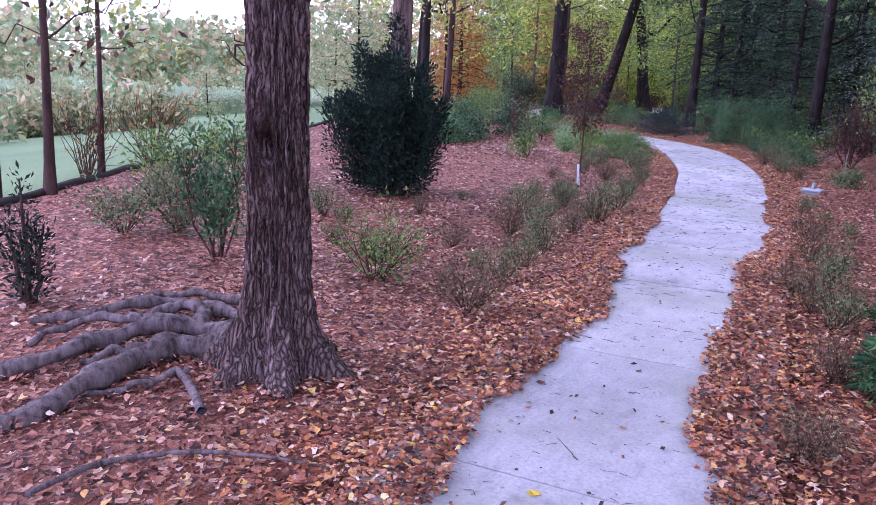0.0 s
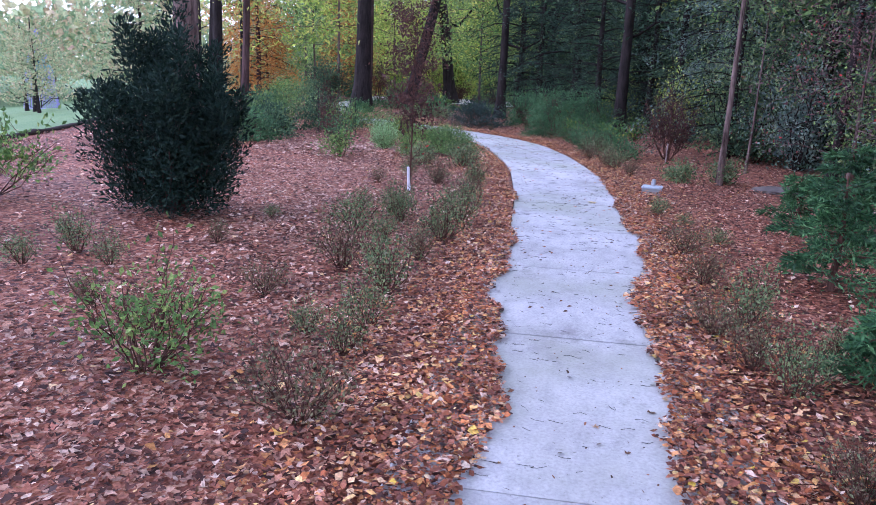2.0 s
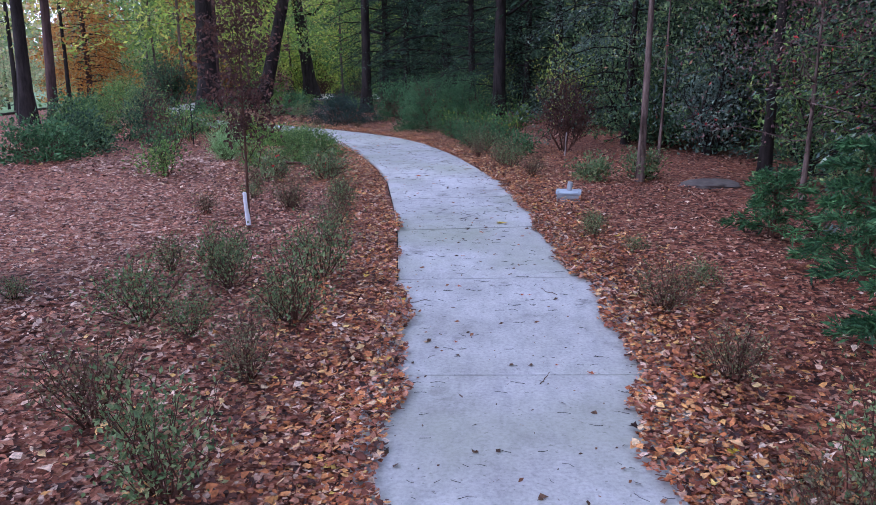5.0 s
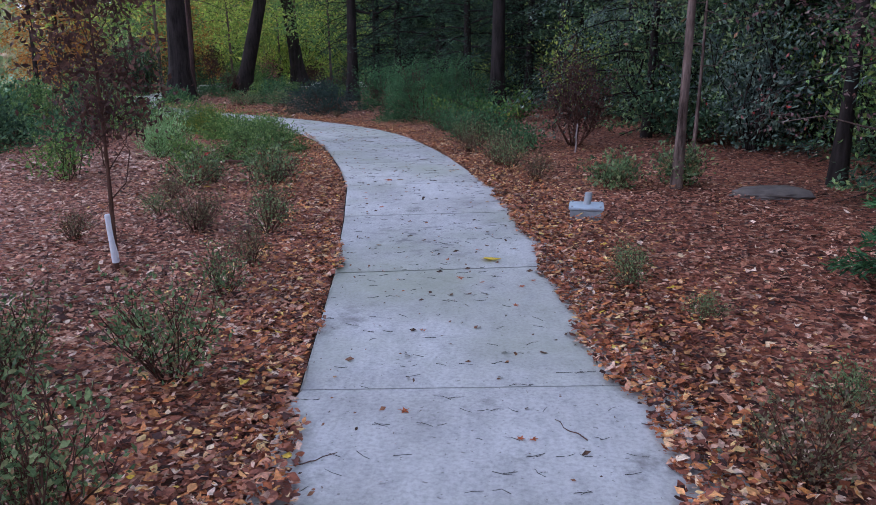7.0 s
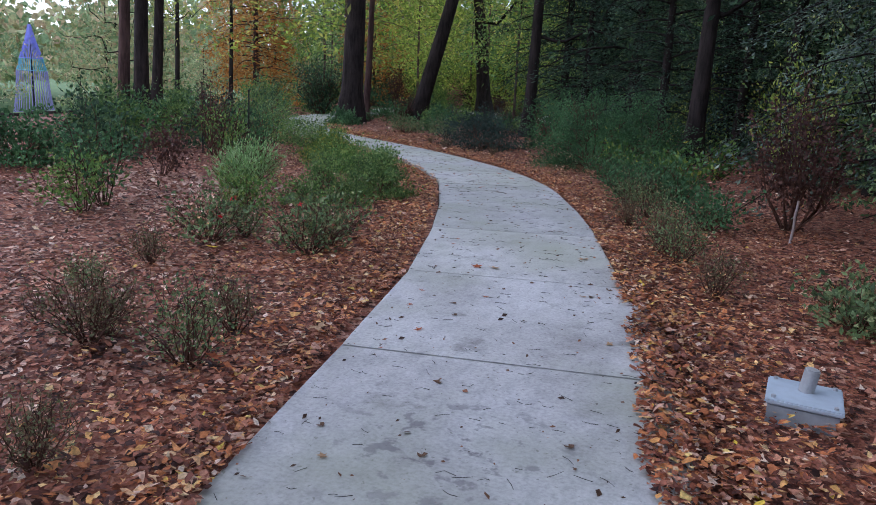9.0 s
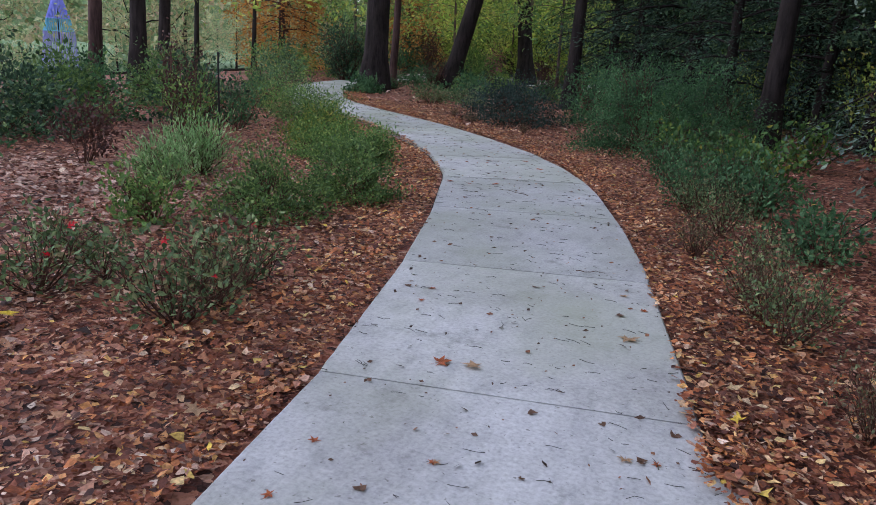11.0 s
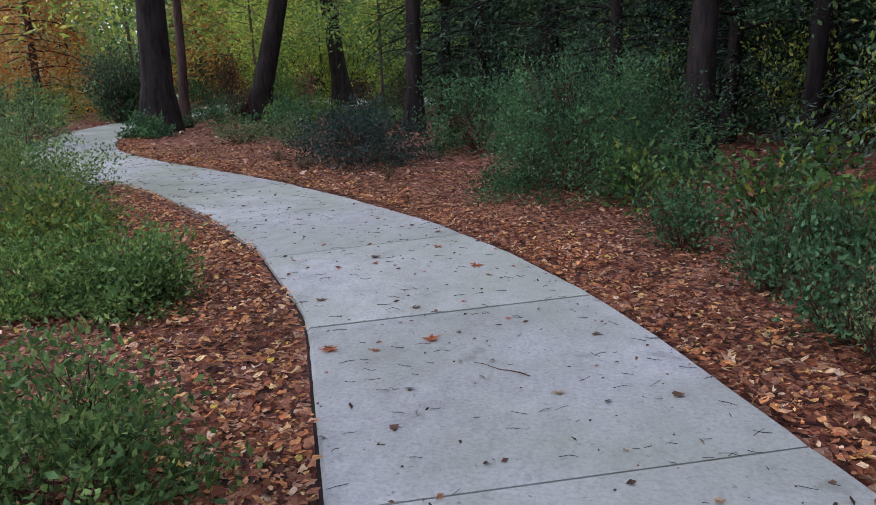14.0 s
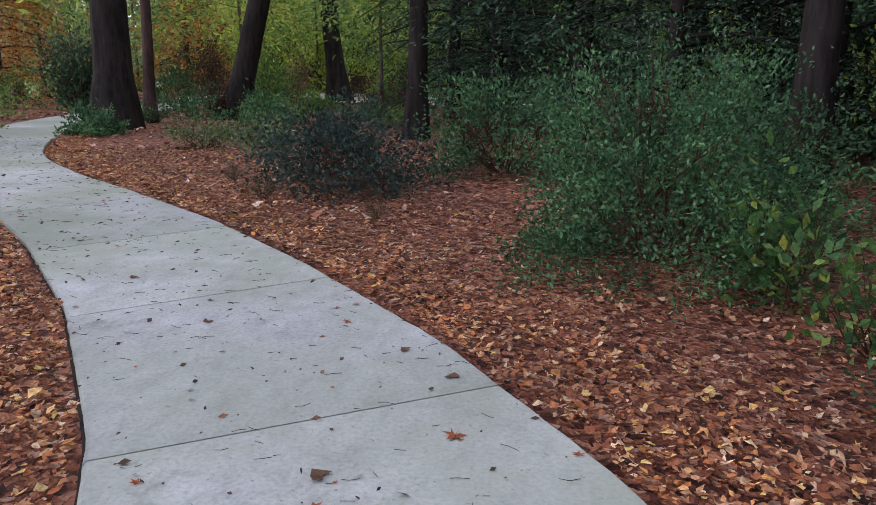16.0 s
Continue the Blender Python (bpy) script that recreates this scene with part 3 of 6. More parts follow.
def bush(kind, x, y, w, h, leaf, leaves=700, size=0.045, stems=16, label="", seed=0, group="", top=0.5, twig=TWIG, spray=0.06, category="shrub", aspect=0.5, upright=0.4, arch=0.0):
    """Stems fanning out from the foot, with leaves along their upper parts."""
    rng = np.random.default_rng(seed + 101)
    root = new(kind)
    root.location = (x, y, level(x, y) - 0.04)
    lines, pts, ways = [], [], []
    for k in range(stems):
        ang, rr = rng.uniform(0, 6.28), w * 0.5 * math.sqrt(rng.uniform(0.05, 1))
        zz = h * rng.uniform(0.6, 1.0) * (1 - 0.35 * (rr / (w * 0.5)) ** 2)
        a = np.array([np.cos(ang), np.sin(ang), 0]) * rr * (0.5 if arch else 0.15)
        b = np.array([np.cos(ang) * rr, np.sin(ang) * rr, zz])
        lb = bent(a, b, rng, 7, 0.06)
        if arch:
            f = np.linspace(0, 1, 7)
            fall = arch * (rr / (w * 0.5)) ** 2
            lb[:, 2] = zz * (f * (1 + 0.9 * fall) - fall * 1.75 * f ** 2.6)
            lb[:, 2] = np.maximum(lb[:, 2], 0.02)
        lr = 0.0025 + 0.006 * h
        lines.append((lb[::2], np.linspace(lr, lr * 0.3, 4)))
        ends = [lb[-1]]
        for _ in range(3):
            q = lb[rng.integers(2, 6)]
            e = q + np.array([*(rng.normal(size=2) * w * 0.13), abs(rng.normal()) * h * 0.22])
            lines.append((bent(q, e, rng, 3, 0.08), np.linspace(lr * 0.5, lr * 0.2, 3)))
            ends.append(e)
        m = max(leaves // (stems * 4), 1)
        for e in ends:
            f = top + (1 - top) * rng.random((m, 1)) ** 0.6
            base = a + (e - a) * f
            if arch:
                g = f[:, 0] * 6
                k0 = np.minimum(g.astype(int), 5)
                base = lb[k0] + (lb[k0 + 1] - lb[k0]) * (g - k0)[:, None] + (e - lb[-1]) * f * 0.6
                base[:, 2] = np.abs(base[:, 2])
            pts.append(base + rng.normal(size=(m, 3)) * spray)
            ways.append(np.repeat(unit((e - a)[None]) * upright * 2, m, 0))
    under("branchwork", tubes("branchwork", lines, twig, 3), root)
    under("foliage", leaf_cloud("foliage", np.concatenate(pts), size, leaf, rng, np.concatenate(ways), aspect), root)
    return tagged(root, label, category, group)


def dome_shrub(kind, x, y, w, h, leaf, clumps, per, size, label, seed, group="", clump=0.06, droop=0.3, stems=12, category="shrub", aspect=0.5, twig=TWIG):
    """A lumpy mound of leaf sprays down to the ground, on a few stems."""
    rng = np.random.default_rng(seed + 301)
    root = new(kind)
    root.location = (x, y, level(x, y) - 0.04)
    az, el = rng.uniform(0, 6.283, clumps), np.arcsin(rng.uniform(0.02, 1, clumps) ** 1.15)
    d = np.stack([np.cos(el) * np.cos(az), np.cos(el) * np.sin(az), np.sin(el)], 1)
    lump = unit(np.abs(rng.normal(size=(13, 3))) * rng.choice((-1, 1), (13, 3)) * np.array([1, 1, 0.8]))
    lump[:, 2] = np.abs(lump[:, 2])
    fac = 0.58 + 0.5 * np.max(np.exp(-(1 - d @ lump.T) * 9), 1) + rng.normal(size=clumps) * 0.05
    c = d * (fac * rng.uniform(0.35, 1, clumps) ** 0.4)[:, None] * np.array([w / 2, w / 2, h])
    c[:, 2] = np.maximum(c[:, 2], 0.04)
    way = unit(np.stack([d[:, 0], d[:, 1], 0.7 * d[:, 2] - droop * np.cos(el) + 0.15], 1) + rng.normal(size=(clumps, 3)) * 0.3)
    n = clumps * per
    wy = np.repeat(way, per, 0)
    pts = np.repeat(c, per, 0) + wy * rng.uniform(-1.9, 1.9, (n, 1)) * clump + rng.normal(size=(n, 3)) * clump * np.array([0.45, 0.45, 0.25])
    pts[:, 2] = np.maximum(pts[:, 2], 0.02)
    lines = []
    main = rng.choice(clumps, stems, replace=False)
    for k in main:
        foot = np.array([c[k, 0] * 0.15, c[k, 1] * 0.15, 0])
        lb = bent(foot, c[k], rng, 5, 0.08)
        lr = 0.004 + 0.005 * h
        lines.append((lb, np.linspace(lr, lr * 0.4, 5)))
        dist = np.linalg.norm(c - c[k], axis=1)
        for j in np.argsort(dist)[1:10]:
            lines.append((bent(lb[2 + j % 2], c[j], rng, 3, 0.08), np.linspace(lr * 0.45, lr * 0.2, 3)))
    under("branchwork", tubes("branchwork", lines, twig, 3), root)
    under("foliage", leaf_cloud("foliage", pts, size, leaf, rng, wy * 0.8 + np.array([0, 0, 0.35]), aspect), root)
    return tagged(root, label, category, group)


def spray_tree(kind, x, y, r, h, leaf, boughs, per, size, reach, low, taper, droop, label, seed, group="", bark=SHADE_BARK, hang=0.1, category="tree", level_leaves=False):
    """A straight trunk with tiers of long boughs that carry flat hanging sprays."""
    rng = np.random.default_rng(seed + 401)
    root = new(kind)
    root.location = (x, y, level(x, y))
    line = trunk_line(0, 0, h, (rng.uniform(-0.3, 0.3), 0.1), rng)
    t = np.linspace(0, 1, len(line))
    lines, pts, ways = [], [], []
    for k in range(boughs):
        f = low + (0.98 - low) * k / boughs
        a = line[int(f * (len(line) - 1))].copy()
        a[2] = f * h
        ang = k * 2.4 + rng.uniform(-0.5, 0.5)
        R = reach * (1.1 - taper * f) * rng.uniform(0.55, 1.15)
        d = np.array([math.cos(ang), math.sin(ang), 0])
        side = np.array([-d[1], d[0], 0])
        rise, fall = rng.uniform(0.1, 0.4), droop * rng.uniform(0.7, 1.3)
        q = np.linspace(0, 1, 5)[:, None]
        lines.append((a + d * R * q + np.array([0, 0, 1.0]) * R * (rise * q - fall * q * q), np.linspace(max(r * 0.22, 0.015), 0.005, 5)))
        u = rng.random((per, 1)) ** 0.65
        p = a + d * R * u + np.array([0, 0, 1.0]) * R * (rise * u - fall * u * u) + side * rng.normal(size=(per, 1)) * R * 0.24 * (1.15 - 0.8 * u)
        p += rng.normal(size=(per, 3)) * 0.03 * R
        p[:, 2] -= np.abs(rng.normal(size=per)) * hang
        pts.append(p)
        ways.append(np.repeat((d * 0.9 + np.array([0, 0, -0.35]))[None], per, 0) + side * rng.normal(size=(per, 1)) * 0.7)
    under("trunk", tubes("trunk", [(line, r * (1 - 0.75 * t) + 0.5 * r * np.exp(-t * h / 0.35))], bark, 12, 0.03, rng), root)
    under("limbwork", tubes("limbwork", lines, bark, 4), root)
    pts = np.concatenate(pts)
    pts[:, 2] = np.maximum(pts[:, 2], 0.15)
    under("crown", leaf_cloud("crown", pts, size, leaf, rng, np.concatenate(ways), 0.4, 0.5 if level_leaves else 0.9, level_leaves), root)
    return tagged(root, label, category, group)


def place(src, x, y, turn=0.0, s=1.0, sz=None):
    return copy_thing(src, Matrix.LocRotScale((x, y, level(x, y) - (0.04 if src.location.z < 0 else 0)), Euler((0, 0, turn)), (s, s, sz or s)))


# the great tree beside the path, with ridged bark and surface roots
def great_tree(x, y):
    rng = np.random.default_rng(5)
    root = new("old_tree")
    root.location = (x, y, 0)
    sides, rings = 150, 180
    th = np.linspace(0, 2 * np.pi, sides, endpoint=False)
    zz = np.r_[np.linspace(-0.15, 2.6, 150), np.linspace(2.65, 9, rings - 150)]
    vs = np.zeros((rings, sides, 3))
    flare = [(0.2, 0.30), (1.35, 0.22), (2.5, 0.27), (3.5, 0.36), (4.5, 0.24), (5.5, 0.26)]
    for i, z in enumerate(zz):
        r0 = 0.138 * (1 - 0.03 * max(z, 0)) + 0.035 * math.exp(-max(z, 0) / 0.5)
        for j, a in enumerate(th):
            f = sum(amp * math.exp(-((math.atan2(math.sin(a - c), math.cos(a - c))) / 0.33) ** 2) for c, amp in flare) * math.exp(-max(z + 0.02, 0) / 0.17)
            q = Vector((math.cos(a) * 4.4, math.sin(a) * 4.4, z * 1.25))
            ridge = 1 - abs(noise.noise(q * 2.3)) * 3.2
            plate = noise.noise(Vector((math.cos(a) * 9, math.sin(a) * 9, z * 5)))
            r = r0 + f * 0.9 + 0.02 * max(ridge, -0.9) + 0.012 * plate
            knot = math.exp(-(((math.atan2(math.sin(a + 1.3), math.cos(a + 1.3)) * 0.2) ** 2 + (z - 1.12) ** 2) / 0.0045) ** 2)
            da = math.atan2(math.sin(a + 1.3), math.cos(a + 1.3)) * 0.2
            r -= 0.085 * knot + 0.022 * math.exp(-(da / 0.035) ** 2 - ((z - 0.92) / 0.16) ** 2) + 0.03 * math.exp(-((da + 0.02) / 0.04) ** 2 - ((z - 1.93) / 0.06) ** 2)
            r += 0.045 * math.exp(-(da / 0.075) ** 2 - ((z - 1.235) / 0.035) ** 2)
            vs[i, j] = (math.cos(a) * r + 0.02 * z, math.sin(a) * r, z)
    i, j = np.meshgrid(np.arange(rings - 1), np.arange(sides), indexing="ij")
    k = (j + 1) % sides
    under("trunk", raw_mesh("trunk", vs, np.stack([i * sides + j, i * sides + k, (i + 1) * sides + k, (i + 1) * sides + j], -1).reshape(-1, 4), OLD_BARK, True), root)
    twigs, tips = [], []
    for az, z0, reach, rise in [(2.9, 1.98, 1.1, -0.05), (3.1, 2.0, 1.5, 0.15), (3.4, 1.99, 0.9, 0.3), (2.7, 1.62, 0.55, -0.02), (0.3, 1.85, 0.55, 0.7), (3.3, 2.05, 1.3, 0.05), (0.1, 3.1, 2.2, 0.8), (1.8, 3.6, 2.4, 1.0), (4.2, 3.9, 2.5, 0.9), (5.4, 4.6, 2.4, 1.2), (2.6, 5.2, 2.2, 1.2), (0.9, 6.0, 2.0, 1.3), (3.7, 6.8, 1.8, 1.4)]:
        a = np.array([math.cos(az) * 0.14, math.sin(az) * 0.14, z0])
        b = a + np.array([math.cos(az) * reach, math.sin(az) * reach, rise * reach])
        lb = bent(a, b, rng, 8, 0.05)
        r = 0.012 if reach < 1.6 and z0 < 2.5 else 0.045
        if az == 0.3:
            r = 0.022
        twigs.append((lb, np.linspace(r, r * 0.2, 8)))
        for _ in range(5):
            q = lb[rng.integers(2, 8)]
            e = q + rng.normal(size=3) * reach * 0.2 + np.array([0, 0, -0.05 if z0 < 2.5 else 0.1])
            twigs.append((bent(q, e, rng, 5, 0.1), np.linspace(r * 0.4, r * 0.12, 5)))
            tips.append(e)
    under("branches", tubes("branches", twigs, TWIG, 6), root, "thin bare grey-brown branches")
    tips = np.array([p for p in tips])
    hi = tips[tips[:, 2] > 2.6]
    c = hi[rng.integers(0, len(hi), 4200)] + rng.normal(size=(4200, 3)) * 0.6
    under("crown", leaf_cloud("crown", c, 0.16, YELLOW_GREEN, rng), root, "thinning yellow-green autumn crown")
    # Unseen leaf mass, added high up to shade the path's start.
    c = rng.normal(size=(2400, 3)) * np.array([2.0, 2.4, 1.3]) + np.array([0.9, 0.6, 6.6])
    under("shade_crown", leaf_cloud("shade_crown", c, 0.55, YELLOW_GREEN, rng, wild=1.0, aspect=0.7), root)
    lo = tips[tips[:, 2] <= 2.6]
    c = lo[rng.integers(0, len(lo), 60)] + rng.normal(size=(60, 3)) * 0.12
    under("low_leaves", leaf_cloud("low_leaves", c, 0.07, YELLOW_GREEN, rng), root, "few yellowing leaves on low twigs")
    R = lambda *p: np.array(p, float) - np.array([x, y, 0])
    for pts, r0, r1 in [([(-1.67, 3.88, 0.1), (-1.89, 3.81, 0.06), (-2.1, 3.64, 0.03), (-2.1, 3.37, 0.035), (-2.02, 3.06, 0.02), (-2.04, 2.67, -0.03)], 0.075, 0.05),
                        ([(-1.78, 3.99, 0.08), (-2.12, 3.97, 0.05), (-2.42, 3.83, 0.05), (-2.52, 3.57, 0.02), (-2.48, 3.26, 0.03), (-2.66, 2.75, -0.03)], 0.06, 0.042),
                        ([(-1.85, 4.15, 0.05), (-2.26, 4.27, 0.03), (-2.71, 4.19, 0.05), (-2.96, 3.92, 0.02), (-3.23, 3.57, -0.03)], 0.045, 0.03),
                        ([(-1.97, 4.25, 0.02), (-2.38, 4.5, 0.03), (-2.81, 4.49, 0.01), (-3.1, 4.38, -0.02)], 0.035, 0.02),
                        ([(-2.16, 3.94, 0.04), (-2.34, 4.13, 0.08), (-2.59, 4.11, 0.06), (-2.67, 3.97, 0.0)], 0.04, 0.028),
                        ([(-2.42, 3.81, 0.05), (-2.58, 3.72, 0.1), (-2.81, 3.57, 0.05), (-2.89, 3.36, -0.02)], 0.032, 0.018),
                        ([(-2.1, 3.62, 0.03), (-2.25, 3.47, 0.05), (-2.32, 3.3, 0.0)], 0.03, 0.018),
                        ([(-1.84, 3.57, 0.0), (-1.85, 3.33, 0.012), (-1.99, 3.1, -0.01)], 0.02, 0.014)]:
        p = smooth_line3(np.array([R(*q) for q in pts]), 14)
        u = np.linspace(0, 1, len(p))
        ph = rng.uniform(0, 6.28, 4)
        lump = 1 + 0.16 * np.sin(u * 23 + ph[0]) + 0.1 * np.sin(u * 41 + ph[1])
        p[:, 2] += 0.012 * np.sin(u * 17 + ph[2]) - 0.012
        p[:, 0] += 0.012 * np.sin(u * 29 + ph[3])
        under("surface_root", tubes("surface_root", [(p, np.linspace(r0, r1, len(p)) * lump)], ROOT, 14, 0.06, rng), root, "weathered grey surface root")
    return tagged(root, "old tree with deeply furrowed grey-brown bark and surface roots", "tree")


def smooth_line3(k, n=10):
    k = np.vstack([2 * k[0] - k[1], k, 2 * k[-1] - k[-2]])
    out = []
    for i in range(1, len(k) - 2):
        t = np.linspace(0, 1, n, endpoint=False)[:, None]
        p0, p1, p2, p3 = k[i - 1], k[i], k[i + 1], k[i + 2]
        out.append(0.5 * (2 * p1 + (p2 - p0) * t + (2 * p0 - 5 * p1 + 4 * p2 - p3) * t ** 2 + (3 * p1 - p0 - 3 * p2 + p3) * t ** 3))
    return np.vstack(out + [k[-2:-1]])


great_tree(-1.53, 3.915)

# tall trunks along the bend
tree("tall_tree", -10.75, 30.75, 0.34, 14, (0.1, 0.0), SHADE_BARK, YELLOW_GREEN, 2600, 0.2, 0.38, 4.0, 10, "thick tree beside the bend, bark darkened for shade", 1, shade_leaves=280)
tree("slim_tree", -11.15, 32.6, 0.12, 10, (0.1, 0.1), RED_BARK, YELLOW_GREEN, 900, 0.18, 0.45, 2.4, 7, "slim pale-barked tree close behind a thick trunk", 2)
tree("leaning_tree", -9.85, 33.8, 0.27, 13, (3.2, 0.5), SHADE_BARK, YELLOW_GREEN, 2400, 0.2, 0.4, 3.6, 9, "dark leaning tree beyond the path", 3, shade_leaves=280)
tree("tall_tree", -10.2, 43.0, 0.34, 14, (-1.9, 0), SHADE_BARK, YELLOW_GREEN, 2600, 0.22, 0.3, 4.0, 10, "dark upright tree in the far bed", 4, shade_leaves=280)
tree("tall_tree", -5.0, 30.2, 0.17, 12, (0, 0), SHADE_BARK, EVERGREEN, 2600, 0.17, 0.25, 3.2, 10, "dark slender tree behind low shrubs", 5, shade_leaves=280)
tree("tall_tree", -0.5, 25.2, 0.175, 12, (0, 0.1), SHADE_BARK, EVERGREEN, 2800, 0.15, 0.22, 3.0, 11, "tree rising behind big shrubs, bark darkened for shade", 6, shade_leaves=280)
tree("tall_tree", 1.05, 26.1, 0.12, 12, (0.1, 0), SHADE_BARK, EVERGREEN, 1800, 0.15, 0.3, 2.8, 10, "dark straight tree at the wood's edge", 9, shade_leaves=200)
tree("thin_tree", 1.38, 14.6, 0.042, 9, (0, 0.0), BARK, EVERGREEN, 900, 0.12, 0.45, 1.8, 8, "thin grey straight tree in the wood's edge", 7, shade_leaves=520)
tree("thin_tree", 2.99, 14.9, 0.065, 10, (0.1, 0.1), SHADE_BARK, EVERGREEN, 1500, 0.13, 0.35, 2.4, 8, "thin dark tree in the wood's edge", 8, shade_leaves=700)

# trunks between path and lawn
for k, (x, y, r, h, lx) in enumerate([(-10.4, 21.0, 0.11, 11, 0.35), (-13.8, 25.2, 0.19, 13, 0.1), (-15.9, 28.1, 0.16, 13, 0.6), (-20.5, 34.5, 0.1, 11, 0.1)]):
    tree("tall_tree", x, y, r, h, (lx, 0), RED_BARK if k == 0 else SHADE_BARK, YELLOW_GREEN, 3000, 0.17, 0.29, 3.4, 12, "straight tree between the bed and the lawn", 20 + k, "trees along the lawn", shade_leaves=120)
tree("grey_tree", -8.06, 14.77, 0.257, 12, (0.3, 0.1), BARK, YELLOW_GREEN, 2400, 0.2, 0.4, 3.6, 10, "pale grey-barked tree behind a dark conifer", 29, shade_leaves=360)
for k, (x, y, r) in enumerate([(-7.55, 5.8, 0.035), (-7.5, 6.4, 0.058), (-8.5, 7.81, 0.042)]):
    tree("young_tree", x, y, r, 6, (0.2, 0.1), RED_BARK, YELLOW_GREEN if k else RUSSET, 420, 0.12, 0.33, 1.5, 9, "slender young tree at the lawn's edge with thinning leaves", 30 + k, "young trees at the lawn's edge")
for k, (x, y, s) in enumerate([(-19.57, 38.53, 0.85), (-23.04, 43.68, 1.0), (-17.89, 47.06, 0.8)]):
    spray_tree("orange_tree", x, y, 0.16 * s, 12 * s, ORANGE, 80, 150, 0.16, 3.3 * s, 0.06, 0.8, 0.5, "conical tree with rusty orange autumn needles", 40 + k, "orange autumn trees", RED_BARK, 0.35)
tree("thin_tree", -19.4, 36.5, 0.09, 10, (0, 0), SHADE_BARK, YELLOW_GREEN, 500, 0.2, 0.4, 2.4, 8, "thin dark tree before the orange trees", 46)

# ---- conifers and shrubs by the path ----
def spired_conifer(kind, x, y, w, h, leaves, size, leaf, label, seed, spires=9):
    rng = np.random.default_rng(seed)
    root = new(kind)
    root.location = (x, y, -0.04)
    lines, pts, ways = [], [], []
    for k in range(spires):
        ang = k * 2.39 + rng.uniform(-0.3, 0.3)
        rr = w * 0.5 * math.sqrt((k + 0.3) / spires)
        hh = h * (1 - 0.45 * (rr / (w * 0.5)) ** 1.6) * rng.uniform(0.82, 1.08)
        foot = 0.5 if spires > 6 else 0.2
        a = np.array([math.cos(ang) * rr * foot, math.sin(ang) * rr * foot, 0])
        b = np.array([math.cos(ang) * rr * (1.05 if spires > 6 else 1), math.sin(ang) * rr * (1.05 if spires > 6 else 1), hh])
        lb = bent(a, b, rng, 8, 0.02)
        if spires > 6:
            lb = bent((a[0] * 0.2, a[1] * 0.2, 0), (a + b) / 2, rng, 8, 0.03)
        lines.append((lb, np.linspace(0.022, 0.006, 8)))
        m = leaves // spires
        f = rng.random(m) ** 0.8
        f = 0.04 + 0.96 * f
        c = a + (b - a) * f[:, None]
        rad = w * (0.115 if spires > 6 else 0.2) * (1 - f) ** 0.6 * (0.75 + 0.6 * np.minimum(f * 2.5, 1)) + 0.025
        tuft = rng.normal(size=(m // 8 + 1, 3))[rng.integers(0, m // 8 + 1, m)]
        off = unit(tuft * np.array([1, 1, 0.5])) * rad[:, None] * rng.uniform(0.2, 1.45, (m, 1)) + rng.normal(size=(m, 3)) * 0.03
        pts.append(c + off)
        ways.append(unit(off) * 0.9 + np.array([0, 0, 0.7]))
    under("branchwork", tubes("branchwork", lines, RED_BARK, 6), root)
    under("foliage", leaf_cloud("foliage", np.concatenate(pts), size, leaf, rng, np.concatenate(ways), 0.3, 0.5), root)
    return tagged(root, label, "conifer")


spired_conifer("upright_yew", -4.5, 9.3, 1.57, 2.19, 30000, 0.066, CYPRESS, "dense dark upright conifer in the leafy bed", 7, 22)
spired_conifer("small_conifer", -3.58, 3.78, 0.28, 0.82, 900, 0.05, CYPRESS, "small dark conifer seedling among dead leaves", 8, 4)


